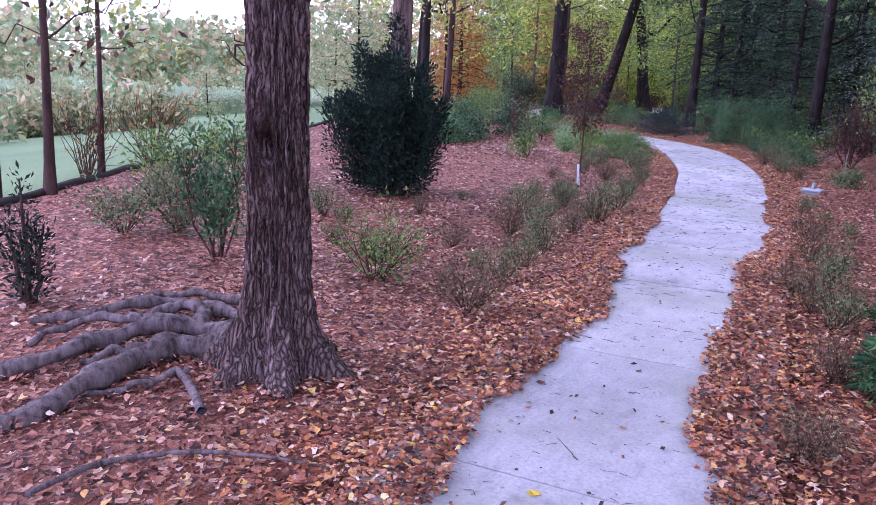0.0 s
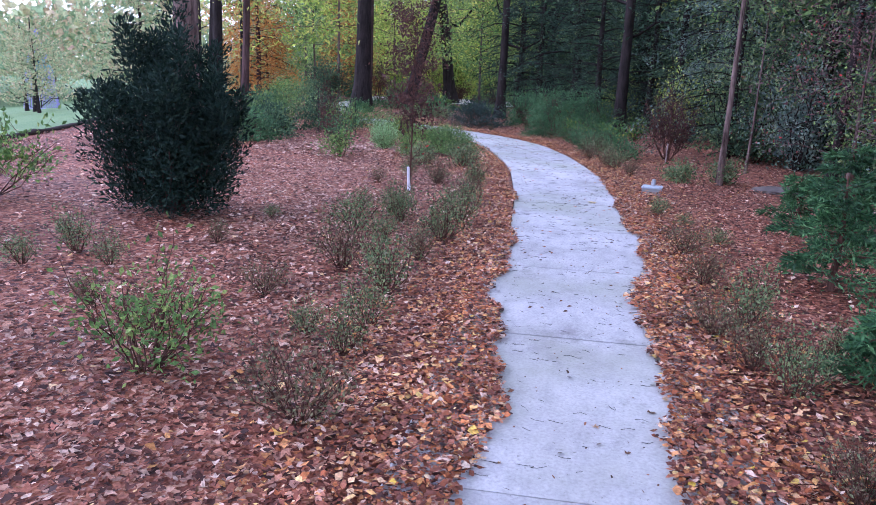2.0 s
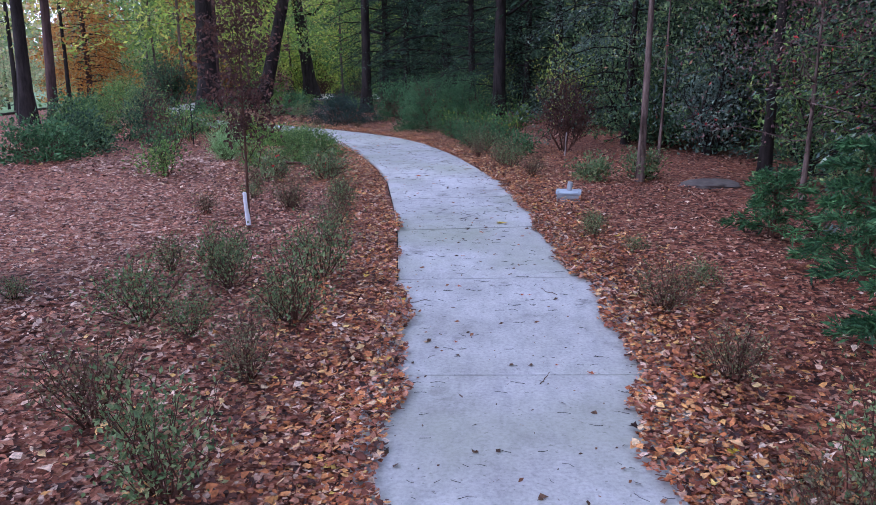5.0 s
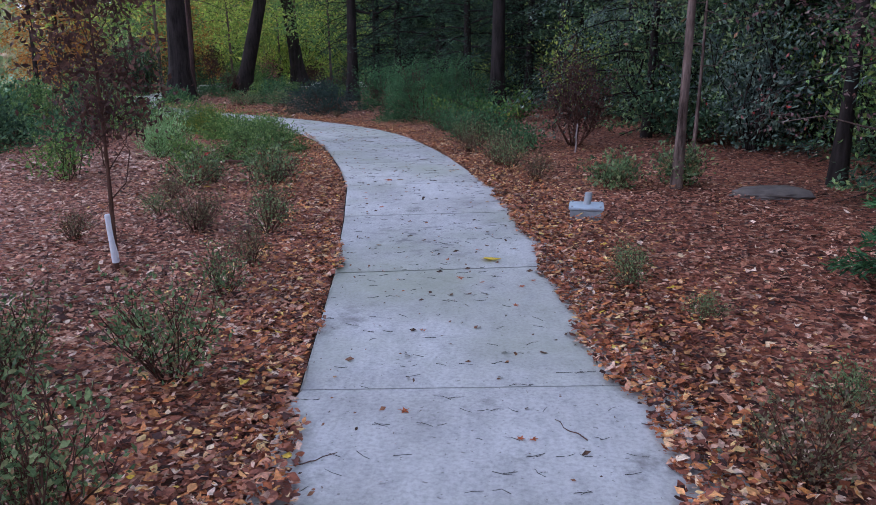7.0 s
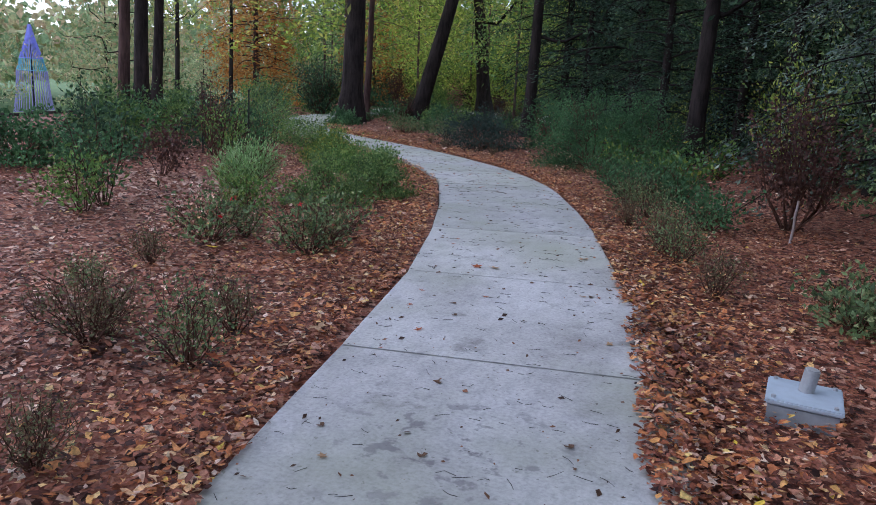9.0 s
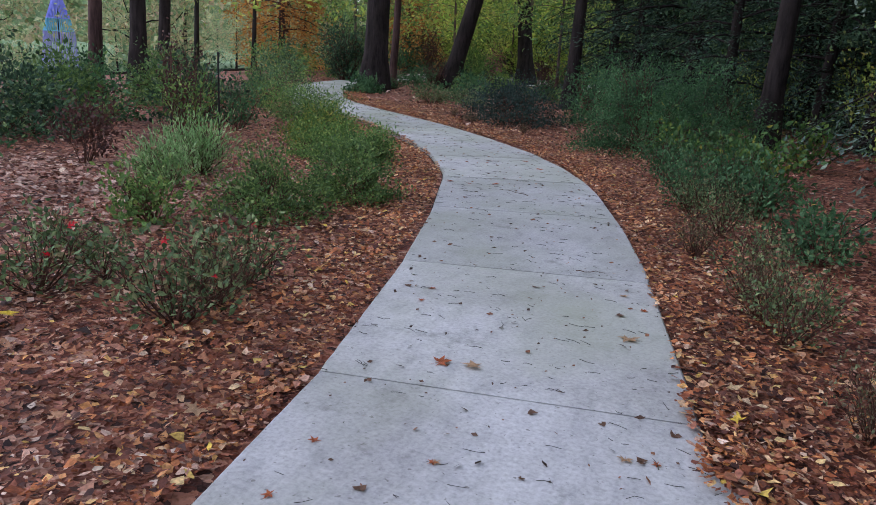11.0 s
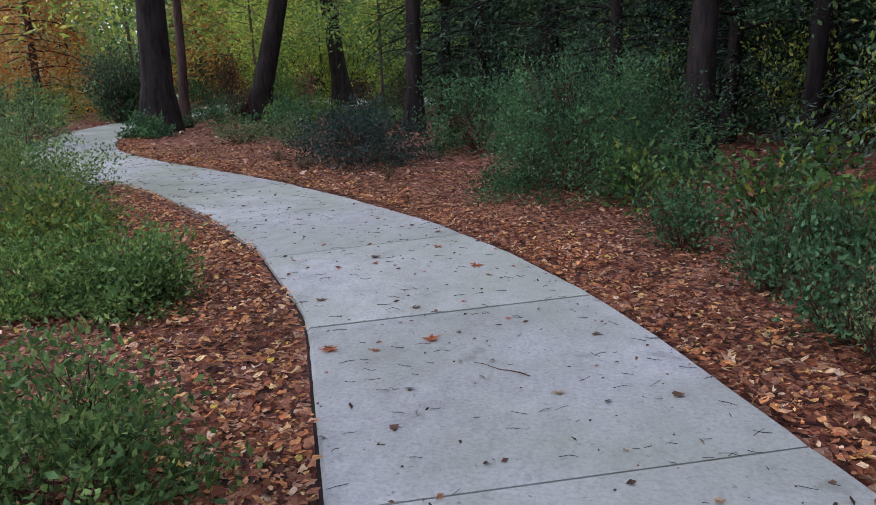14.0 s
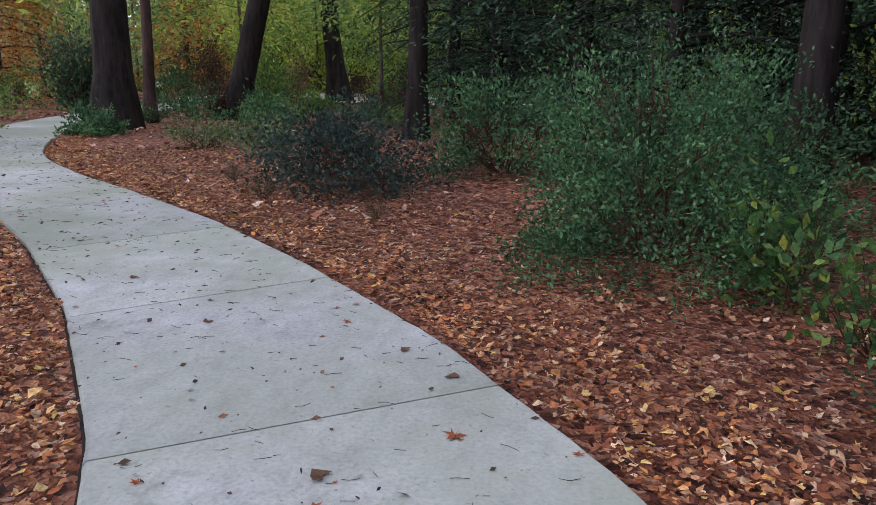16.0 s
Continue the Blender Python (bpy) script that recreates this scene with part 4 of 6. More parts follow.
def soft_pine(x, y, w, h, label, seed, leaves=5200):
    """A low conifer of drooping soft boughs."""
    rng = np.random.default_rng(seed)
    root = new("soft_conifer")
    root.location = (x, y, -0.04)
    lines, pts, ways = [(np.array([[0, 0, 0], [0.02, 0, h * 0.5], [0, 0.02, h]]), np.array([0.03, 0.02, 0.006]))], [], []
    nb = 19
    for k in range(nb):
        z = h * (0.08 + 0.88 * k / nb)
        ang = k * 2.4
        reach = w * 0.5 * (1.08 - 0.75 * k / nb) * rng.uniform(0.45, 1.2)
        d = np.array([math.cos(ang), math.sin(ang), 0])
        lb = np.array([[0, 0, z], *(d * reach * f + np.array([0, 0, z + 0.25 * reach * f - 0.3 * reach * f * f]) for f in (0.35, 0.7, 1.0))])
        lines.append((lb, np.linspace(0.01, 0.002, 4)))
        m = leaves // nb
        f = rng.random(m)[:, None] ** 0.7
        side = np.array([-d[1], d[0], 0])
        p = d * reach * f + np.array([0, 0, z]) + np.array([0, 0, 1.0]) * (0.25 * reach * f - 0.3 * reach * f * f) + side * rng.normal(size=(m, 1)) * 0.2 * reach * (1.15 - f * 0.8) + rng.normal(size=(m, 3)) * 0.015
        pts.append(p)
        ways.append(np.repeat((d * 1.0)[None], m, 0))
    under("branchwork", tubes("branchwork", lines, TWIG, 5), root)
    under("foliage", leaf_cloud("foliage", np.concatenate(pts), 0.065, SOFT, rng, np.concatenate(ways), 0.2, 0.6), root)
    return tagged(root, label, "conifer", "soft young conifers")


SOFT = leaf_material("soft_conifer_needles", [(0, (0.03, 0.085, 0.04)), (0.6, (0.07, 0.19, 0.085)), (1, (0.16, 0.33, 0.14))], 0.6, 0.25, patch=1.0)
soft_pine(1.65, 8.64, 1.43, 0.87, "soft green young conifer beside the leafy verge", 1)
soft_pine(2.03, 10.09, 1, 1.04, "soft green young conifer before the wood", 2)
soft_pine(1.3, 5.3, 0.53, 0.34, "low soft green conifer at the path's verge", 3, 1800)
soft_pine(1.44, 6.65, 0.69, 0.41, "low soft green conifer near the verge", 4, 2600)

soft_pine(1.6, 5.8, 0.55, 0.36, "low soft green conifer among bronzed azaleas", 5, 2400)
soft_pine(2.5, 5.6, 1.3, 1.1, "soft green young conifer at the wood's edge", 7, 4200)
soft_pine(1.9, 11.4, 0.9, 0.6, "low soft green conifer before the wood", 9, 2600)

azalea = [bush("azalea_shrub", -1.43, 7.32, 0.56, 0.45, AZALEA, 1050, 0.027, 20, "small azalea with sparse green leaves on brown stems", 1, "azaleas along the path", spray=0.045),
          bush("azalea_shrub", -1.5, 9.03, 0.5, 0.46, AZALEA, 850, 0.027, 20, "small azalea with sparse green leaves on brown stems", 2, "azaleas along the path", spray=0.045),
          bush("azalea_shrub", -1.98, 7.8, 0.52, 0.43, AZALEA_DRY, 900, 0.024, 22, "half-bare azalea with bronzed leaves and brown stems", 3, "azaleas along the path", spray=0.045),
          bush("azalea_shrub", -2.39, 9.05, 0.55, 0.4, AZALEA, 980, 0.027, 18, "small azalea with sparse green leaves on brown stems", 4, "azaleas along the path", spray=0.045),
          bush("azalea_shrub", -1.15, 5.35, 0.56, 0.42, AZALEA_DRY, 1000, 0.025, 22, "half-bare azalea with bronzed leaves and brown stems", 5, "azaleas along the path", spray=0.045)]
SPOTS = [(-2.28, 10.02, 0, 0.8), (-2.02, 8.85, 3, 0.68), (-1.58, 9.05, 1, 0.65), (-1.57, 9.98, 0, 0.98), (-1.99, 12.51, 1, 0.83), (-3.29, 12.19, 2, 0.6), (-2.55, 12.65, 2, 0.56), (-3.32, 14.81, 3,
          0.75), (-1.32, 6.6, 0, 0.67), (-1.6, 6.35, 3, 0.55), (-3.42, 9.4, 3, 0.4), (-3.31, 8.19, 2, 0.56), (-2.19, 6.97, 4, 0.64), (-1.28, 6.15, 1, 0.59), (-2.71, 10.12, 1, 0.59), (-2.12, 9.73, 0,
          0.84), (-1.5, 8.3, 4, 0.79), (-1.76, 11.03, 1, 0.65), (-2.08, 12.96, 2, 0.72), (-2.54, 12.54, 4, 0.9), (-1.83, 11.64, 2, 0.65), (-2.62, 14.8, 4, 0.71), (-3.3, 13.77, 2, 0.63), (-3.12, 13.12,
          3, 0.55), (-4.22, 7.0, 3, 0.65), (-4.1, 7.44, 0, 0.8), (-3.07, 6.35, 2, 0.56), (-3.6, 7.2, 1, 0.61), (-2.44, 6.1, 4, 0.71), (-4.6, 5.86, 3, 0.75), (0.46, 11.6, 3, 0.5), (0.63, 9.42, 4,
          0.79), (0.72, 8.4, 2, 0.72), (0.68, 7.19, 4, 0.71), (0.85, 6.69, 2, 0.77), (0.05, 14.95, 2, 0.77), (-0.4, 16.45, 1, 0.96), (-0.22, 15.8, 0, 0.89), (0.41, 11.3, 1, 0.48), (-0.33, 16.1, 4,
          0.79), (1.0, 6.4, 0, 0.76), (0.88, 7.4, 0, 0.89), (1.35, 7.05, 1, 0.48), (1.05, 5.4, 2, 0.7), (1.0, 4.4, 4, 0.67), (0.95, 9.9, 3, 0.5), (0.7, 10.8, 3, 0.4), (-0.66, 18.0, 1, 0.91), (-0.9,
          18.6, 0, 0.8), (-0.75, 17.2, 2, 0.79), (-5.9, 25.2, 2, 0.47), (-5.2, 24.3, 4, 0.52), (-4.0, 23.6, 2, 0.42)]
rnd = random.Random(4)
for x, y, k, s in SPOTS:
    place(azalea[k], x, y, rnd.uniform(0, 6.28), s)

bush("green_shrub", -2.12, 5.61, 0.78, 0.61, BRIGHT, 900, 0.04, 18, "fresh green small shrub among fallen leaves", 11)
bush("green_shrub", -5.02, 5.58, 0.84, 0.56, AZALEA, 900, 0.045, 16, "round green shrub in the leafy bed", 12)
bush("leafy_sapling", -3.55, 5.39, 0.83, 1.4, HONEY, 1400, 0.055, 9, "tall thin green-leaved sapling", 13, top=0.45, category="sapling")
bush("green_shrub", -4.76, 6.03, 0.98, 0.82, AZALEA, 1000, 0.05, 16, "loose green shrub near the lawn", 14)
bush("green_shrub", -6.12, 7.31, 1.47, 1.02, BRIGHT, 1500, 0.06, 20, "loose green shrub near the lawn", 15)
bush("green_shrub", -6.72, 9.05, 1.69, 1.02, BRIGHT, 1800, 0.06, 22, "loose green shrub near the lawn", 16)
bush("bare_shrub", -8.33, 7.47, 1.32, 1.32, ORANGE, 150, 0.05, 22, "many-stemmed shrub with a few orange leaves", 17, upright=1.0)
bush("bare_shrub", -9.29, 9.31, 1.64, 1.41, ORANGE, 220, 0.05, 24, "many-stemmed shrub with a few orange leaves", 18, upright=1.0)
bush("silvery_shrub", -5.0, 17.35, 0.66, 0.55, SILVER, 2300, 0.055, 34, "silvery pale green feathery shrub", 19, top=0.2, aspect=0.22, upright=1.2)
bush("silvery_shrub", -4.8, 16.75, 0.57, 0.43, SILVER, 1500, 0.055, 26, "small silvery pale green feathery shrub", 28, top=0.2, aspect=0.22, upright=1.2)
bush("dark_shrub", -3.94, 15.75, 0.57, 0.4, BRIGHT, 1000, 0.045, 18, "small dark green mounded shrub", 20, top=0.3)
dome_shrub("mounded_evergreen", -3.55, 16.45, 0.8, 0.47, MOUND, 330, 17, 0.03, "dense mounded green shrub beside the path", 21, droop=0.1, stems=16)
dome_shrub("mounded_evergreen", -3.4, 17.32, 0.8, 0.49, MOUND, 340, 17, 0.032, "dense mounded dark green shrub beside the path", 22, droop=0.1, stems=14)
dome_shrub("mounded_evergreen", -4.75, 18.9, 0.73, 0.42, BRIGHT, 210, 16, 0.034, "dense mounded yellow-green shrub beside the path", 23, droop=0.1)
dome_shrub("mounded_evergreen", -4.2, 18.95, 0.55, 0.38, MOUND, 190, 15, 0.034, "dense mounded dark green shrub beside the path", 24, droop=0.1)
dome_shrub("mounded_evergreen", -5.64, 20.27, 0.86, 0.43, LIME, 170, 14, 0.04, "yellowing low shrub beside the path", 28, droop=0.1)
for k, (x, y, w, h, leaf, text) in enumerate([(-4.41, 19.13, 0.8, 0.38, BRIGHT, "dense mounded green shrub at the inside of the bend"), (-5.42, 19.96, 0.9, 0.42, LIME, "yellowing low shrub at the inside of the bend"), (-5.95, 20.72, 1.1, 0.45, MOUND, "loose dark green shrub at the inside of the bend"), (-7.15, 22.35, 1.3, 0.62, MOUND, "loose dark green shrub at the inside of the bend"),
                                             (-8.35, 23.2, 1.4, 0.66, BRIGHT, "loose green shrub at the inside of the bend"), (-9.9, 24.6, 1.5, 0.62, HONEY, "loose green shrub at the inside of the bend"), (-11.32, 27.19, 1.6, 1.3, SHADE_GREEN, "dark green shrub near the path's far end"), (-12.81, 29, 1.8, 1.4, BRIGHT, "fresh green shrub near the path's far end"), (-14.85, 32.14, 1.8, 1.2, BRIGHT, "fresh green shrub near the path's far end"),
                                             (-16.74, 35.62, 2.0, 1.3, LIME, "yellow-green shrub near the path's far end"), (-10.47, 33.46, 1.7, 0.7, HONEY, "low green shrub at the leaning tree's foot"), (-7.28, 29.13, 1.1, 0.85, HONEY, "upright green shrub beyond the verge"), (-8.64, 32.9, 1.4, 0.6, BRIGHT, "low fresh green shrub beyond the bend"), (-10.25, 29.35, 0.9, 0.5, HONEY, "dark green clump at the thick tree's foot")]):
    dome_shrub("bend_shrub", x, y, w, h, leaf, 190 if y < 26 else 150, 20 if y < 26 else 13, 0.036 if y < 26 else 0.068, text, 170 + k, "shrubs round the bend", 0.09 + 0.02 * (w > 1.2), 0.15)


for k, (x, y) in enumerate([(-2.62, 14.55), (-2.75, 15.1), (-3.42, 14.5)]):
    bush("flowering_azalea", x, y, 0.68, 0.42, AZALEA, 620, 0.042, 22, "green azalea with a few red blossoms", 130 + k, "flowering azaleas", 0.35)

# honeysuckle thicket and neighbours on the outside of the bend
dome_shrub("arching_shrub", -2.07, 22.87, 2.03, 1.32, HONEY, 700, 38, 0.033, "large arching green shrub with many small leaves", 31, clump=0.13, droop=0.45, stems=26)
dome_shrub("arching_shrub", -1.4, 24.23, 1.91, 1.29, HONEY, 440, 28, 0.04, "large arching green shrub with many small leaves", 32, clump=0.13, droop=0.45, stems=26)
dome_shrub("bluish_shrub", -4.67, 25.12, 1.74, 0.96, BLUISH, 420, 18, 0.046, "rounded bluish-green shrub behind the leafy verge", 33, clump=0.13, droop=0.45, stems=26)
dome_shrub("arching_shrub", -3.28, 26.63, 1.96, 1.31, HONEY, 360, 18, 0.055, "spreading green shrub behind a bluish shrub", 34, clump=0.13, droop=0.45, stems=26)
bush("low_shrub", -6.37, 27.28, 0.91, 0.5, AZALEA, 1300, 0.05, 18, "low green shrub near the thick tree", 35)
bush("low_shrub", -7.62, 27.99, 0.99, 0.45, AZALEA, 1300, 0.05, 18, "low green shrub near the thick tree", 36)
bush("broadleaf_plant", -1.3, 21.31, 0.6, 0.55, POKE, 260, 0.07, 9, "tall plant with large yellowing leaves", 37, category="plant", top=0.35, spray=0.1)
bush("broadleaf_plant", -0.65, 21.2, 0.76, 0.59, POKE, 520, 0.078, 12, "tall plant with large yellowing leaves", 38, category="plant", top=0.35, spray=0.1)
bush("broadleaf_plant", -0.41, 20.22, 0.71, 0.52, POKE, 520, 0.078, 11, "tall plant with large green leaves", 39, category="plant", top=0.35, spray=0.1)
for k, (x, y, w, h) in enumerate([(-1.37, 20.45, 0.62, 0.5), (-1.05, 19.6, 0.58, 0.46), (-0.98, 18.95, 0.55, 0.43), (-0.72, 19.9, 0.6, 0.5)]):
    bush("green_shrub", x, y, w, h, HONEY, 1500, 0.036, 26, "loose blue-green shrub with fine leaves beside the verge", 230 + k, "fine-leaved shrubs by the verge", 0.3)
bush("broadleaf_plant", -1.52, 21.95, 0.45, 0.6, POKE, 260, 0.085, 7, "tall plant with large yellowing leaves", 46, category="plant", top=0.35, spray=0.1)
bush("broadleaf_plant", 0.0, 22.6, 0.7, 0.65, POKE, 420, 0.08, 10, "tall plant with large yellowing leaves", 47, category="plant", top=0.35, spray=0.1)
bush("green_shrub", -0.43, 18.87, 0.74, 0.51, HONEY, 1100, 0.05, 20, "green shrub with fine leaves beside the verge", 40, top=0.3)
bush("green_shrub", -0.03, 17.53, 0.7, 0.44, HONEY, 900, 0.05, 20, "green shrub with fine leaves beside the verge", 41, top=0.3)
bush("green_shrub", 0.78, 14.57, 0.59, 0.33, AZALEA, 1100, 0.05, 20, "low dark green shrub by the concrete base", 42, top=0.3)
bush("green_shrub", 1.48, 14.82, 0.64, 0.48, AZALEA, 1000, 0.05, 20, "dark green shrub at a thin tree's foot", 43, top=0.3)
bush("russet_shrub", 0.71, 18.09, 1.22, 1.47, RUSSET, 2300, 0.05, 16, "tall shrub with thin russet leaves", 44, top=0.35, category="shrub")
for k, (x, y) in enumerate([(-7.93, 16.7), (-7.99, 17.98), (-8.78, 18.94), (-9.11, 19.76), (-7.86, 20.55), (-9.88, 21.93), (-11.13, 23.29)]):
    dome_shrub("laurel_shrub", x, y, 1.25, 0.95 if k else 0.75, (HONEY, EVERGREEN, MOUND, HONEY, EVERGREEN, MOUND, HONEY)[k], 190, 14, 0.07, "broad-leaved evergreen shrub by the lawn trees", 50 + k, "laurels by the lawn", 0.13)
for k, (x, y, h) in enumerate([(-5.05, 15.15, 0.95), (-4.98, 14.85, 0.6), (-6.1, 17.1, 0.7), (-6.66, 19.0, 1.2), (-7.2, 19.5, 1.3), (-6.9, 20.2, 0.8)]):
    bush("twiggy_sapling", x, y, 0.75, h, (HONEY, BRIGHT, RUSSET, BRIGHT, RUSSET, HONEY)[k], 620, 0.052, 10, "thin sapling with scattered leaves", 60 + k, "saplings in the bed", 0.4, category="sapling")

# saplings with guards and stakes
guarded = tree("guarded_sapling", -2.62, 11.5, 0.013, 2.1, (0.05, 0.0), TWIG, RUSSET, 3400, 0.046, 0.28, 0.42, 26, "slender russet sapling in a white trunk guard", 70, category="sapling", rise=1.5)
bm = bmesh.new()
bmesh.ops.create_cone(bm, cap_ends=True, segments=16, radius1=0.022, radius2=0.02, depth=0.3, matrix=Matrix.Translation((0, 0, 0.16)) @ Matrix.Rotation(radians(-3), 4, "Y"))
bmesh.ops.bevel(bm, geom=[e for e in bm.edges if len(e.link_faces) == 2 and e.calc_face_angle() > 1], offset=0.004, segments=2, affect="EDGES")
part("trunk_guard", bm, WHITE_PLASTIC, guarded, "white plastic tube guard")
tree("dogwood", 2.7, 12.9, 0.027, 2.3, (0.1, 0.2), BARK, MAUVE, 3000, 0.045, 0.3, 1.3, 18, "small dogwood with mauve and red autumn leaves", 71)
tree("dogwood", 1.99, 16.54, 0.024, 3.0, (0.1, 0.2), BARK, AZALEA, 700, 0.08, 0.4, 1.4, 10, "small understorey tree with dull green leaves", 72)

# thin iron rod with a hooked top and a wooden stick
bm = bmesh.new()
bmesh.ops.create_cone(bm, cap_ends=True, segments=10, radius1=0.012, radius2=0.01, depth=1.3, matrix=Matrix.Translation((0, 0, 0.6)))
bmesh.ops.create_uvsphere(bm, u_segments=10, v_segments=6, radius=0.018, matrix=Matrix.Translation((0, 0, 1.26)))
rod = new("iron_rod")
rod.location = (-6.46, 19.33, -0.3)
part("shaft", bm, IRON, rod)
tagged(rod, "thin black iron rod standing in the bed", "rod")
for x, y, s in [(-7.58, 19.71, 0.85)]:
    place(rod, x, y, 0.5, s)
rng = np.random.default_rng(9)
tagged(new("wooden_stick", tubes("wooden_stick", [(bent((0.66, 17.34, -0.05), (0.68, 17.38, 0.34), rng, 6, 0.02), np.linspace(0.013, 0.01, 6))], BLEACHED, 8, 0.05, rng)), "pale wooden stick stuck upright in the ground", "stick")


# concrete footing with a pipe stub
def footing(x, y, turn):
    root = new("concrete_footing")
    root.matrix_basis = pose(x, y, -0.125, 0, 0, turn)
    bm = bmesh.new()
    bmesh.ops.create_cube(bm, size=1, matrix=Matrix.Diagonal((0.25, 0.25, 0.16, 1)) @ Matrix.Translation((0, 0, 0.5)))
    bmesh.ops.bevel(bm, geom=bm.edges[:], offset=0.008, segments=2, affect="EDGES")
    part("base_block", bm, BOX_CONCRETE, root, "grey cast concrete block")
    bm = bmesh.new()
    bmesh.ops.create_cube(bm, size=1, matrix=Matrix.Translation((0, 0, 0.17)) @ Matrix.Diagonal((0.272, 0.272, 0.02, 1)))
    bmesh.ops.bevel(bm, geom=bm.edges[:], offset=0.005, segments=2, affect="EDGES")
    part("top_plate", bm, BOX_LID, root, "pale bluish square top plate")
    bm = bmesh.new()
    bmesh.ops.create_cone(bm, cap_ends=True, segments=20, radius1=0.029, radius2=0.029, depth=0.1, matrix=Matrix.Translation((0.01, 0.03, 0.225)) @ Matrix.Rotation(radians(7), 4, "Y"))
    bmesh.ops.bevel(bm, geom=[e for e in bm.edges if len(e.link_faces) == 2 and e.calc_face_angle() > 1], offset=0.004, segments=2, affect="EDGES")
    part("pipe_stub", bm, GALVANISED, root, "grey galvanised pipe stub")
    for sx in (-1, 1):
        for sy in (-1, 1):
            bm = bmesh.new()
            bmesh.ops.create_cone(bm, cap_ends=True, segments=6, radius1=0.009, radius2=0.009, depth=0.012, matrix=Matrix.Translation((sx * 0.108, sy * 0.108, 0.184)))
            part("bolt", bm, GALVANISED, root)
    tagged(root, "square concrete lamp footing with a metal pipe stub", "footing")


footing(0.38, 13.22, -6)

# flat stone and loose rocks
def rock(x, y, sx, sy, sz, seed, label):
    bm = bmesh.new()
    bmesh.ops.create_icosphere(bm, subdivisions=4, radius=1)
    for p in bm.verts:
        q = p.co * 1.6 + Vector((seed, seed * 2, 0))
        p.co *= 1 + 0.22 * noise.noise(q) + 0.08 * noise.noise(q * 3)
        p.co = Vector((p.co.x * sx, p.co.y * sy, p.co.z * sz))
    me = bpy.data.meshes.new("field_stone")
    bm.to_mesh(me)
    bm.free()
    me.materials.append(STONE)
    ob = new("field_stone", me)
    ob.location = (x, y, -0.03)
    tagged(ob, label, "stone")


rock(2.15, 14.23, 0.36, 0.24, 0.07, 3, "flat brownish stone among dead leaves")
rock(-3.85, 16.28, 0.09, 0.05, 0.05, 5, "small pale stone in dead leaves")

# fallen wood near the old tree
for pts, r0, r1, mat, label in [([(-1.86, 3.52, 0.0), (-1.59, 3.37, 0.03), (-1.36, 3.23, 0.02)], 0.018, 0.022, ROOT, "short weathered broken log on dead leaves"),
                                ([(-1.29, 2.84, 0.0), (-1.1, 2.97, 0.02), (-0.85, 3.09, 0.02), (-0.61, 3.19, 0.0)], 0.011, 0.005, ROOT, "thin crooked grey stick on dead leaves"),
                                ([(-1.29, 2.84, 0.0), (-1.36, 2.69, 0.01), (-1.39, 2.45, 0.0)], 0.011, 0.012, ROOT, "thin crooked grey stick on dead leaves"),
                                ([(-3.69, 16.14, 0.0), (-3.43, 15.96, 0.02), (-3.23, 15.89, 0.0)], 0.018, 0.012, TWIG, "dark fallen branch beside a shrub")]:
    p = smooth_line3(np.array(pts))
    tagged(new("fallen_branch", tubes("fallen_branch", [(p, np.linspace(r0, r1, len(p)))], mat, 10, 0.08, rng)), label, "branch")

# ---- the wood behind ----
wood = [tree("forest_tree", 4.32, 20.62, 0.104, 11, (0.2, 0.2), SHADE_BARK, EVERGREEN, 2600, 0.19, 0.1, 2.6, 14, "dark forest tree with low evergreen boughs", 80, "trees of the wood", shade_leaves=460),
        tree("forest_tree", 5.76, 15.55, 0.081, 10, (-0.3, 0.1), SHADE_BARK, EVERGREEN, 2400, 0.19, 0.12, 2.4, 13, "dark forest tree with low evergreen boughs", 81, "trees of the wood", shade_leaves=460),
        tree("forest_tree", 2.63, 27.56, 0.132, 13, (0.3, -0.2), SHADE_BARK, GREEN_CROWN, 2400, 0.2, 0.14, 3.2, 13, "dark forest tree with green crown", 82, "trees of the wood", shade_leaves=460),
        tree("forest_tree", 6.85, 25.15, 0.109, 12, (-0.2, 0.2), SHADE_BARK, YELLOW_GREEN, 2800, 0.17, 0.2, 3.0, 13, "forest tree with yellow-green leaves", 83, "trees of the wood", shade_leaves=460)]
hemlock = spray_tree("hemlock", -2.39, 31.07, 0.188, 11, HEMLOCK, 52, 240, 0.11, 4.0, 0.1, 0.9, 0.5, "dark spreading evergreen with layered boughs", 84, "dark evergreens", level_leaves=True)
edge_evergreen = spray_tree("edge_evergreen", 2.13, 22.44, 0.086, 8, SKYLIT_BLUE, 46, 200, 0.085, 2.7, 0.1, 0.9, 0.5, "evergreen with layered drooping boughs, coloured grey-green for sky light", 89, "evergreens at the wood's edge", level_leaves=True)
for x, y, s in [(1.95, 19.37, 0.8), (4.24, 14.43, 0.85), (4.93, 11.6, 1.0), (3.11, 25.27, 1.1)]:
    place(edge_evergreen, x, y, x * 2.0, s)
rnd = random.Random(12)
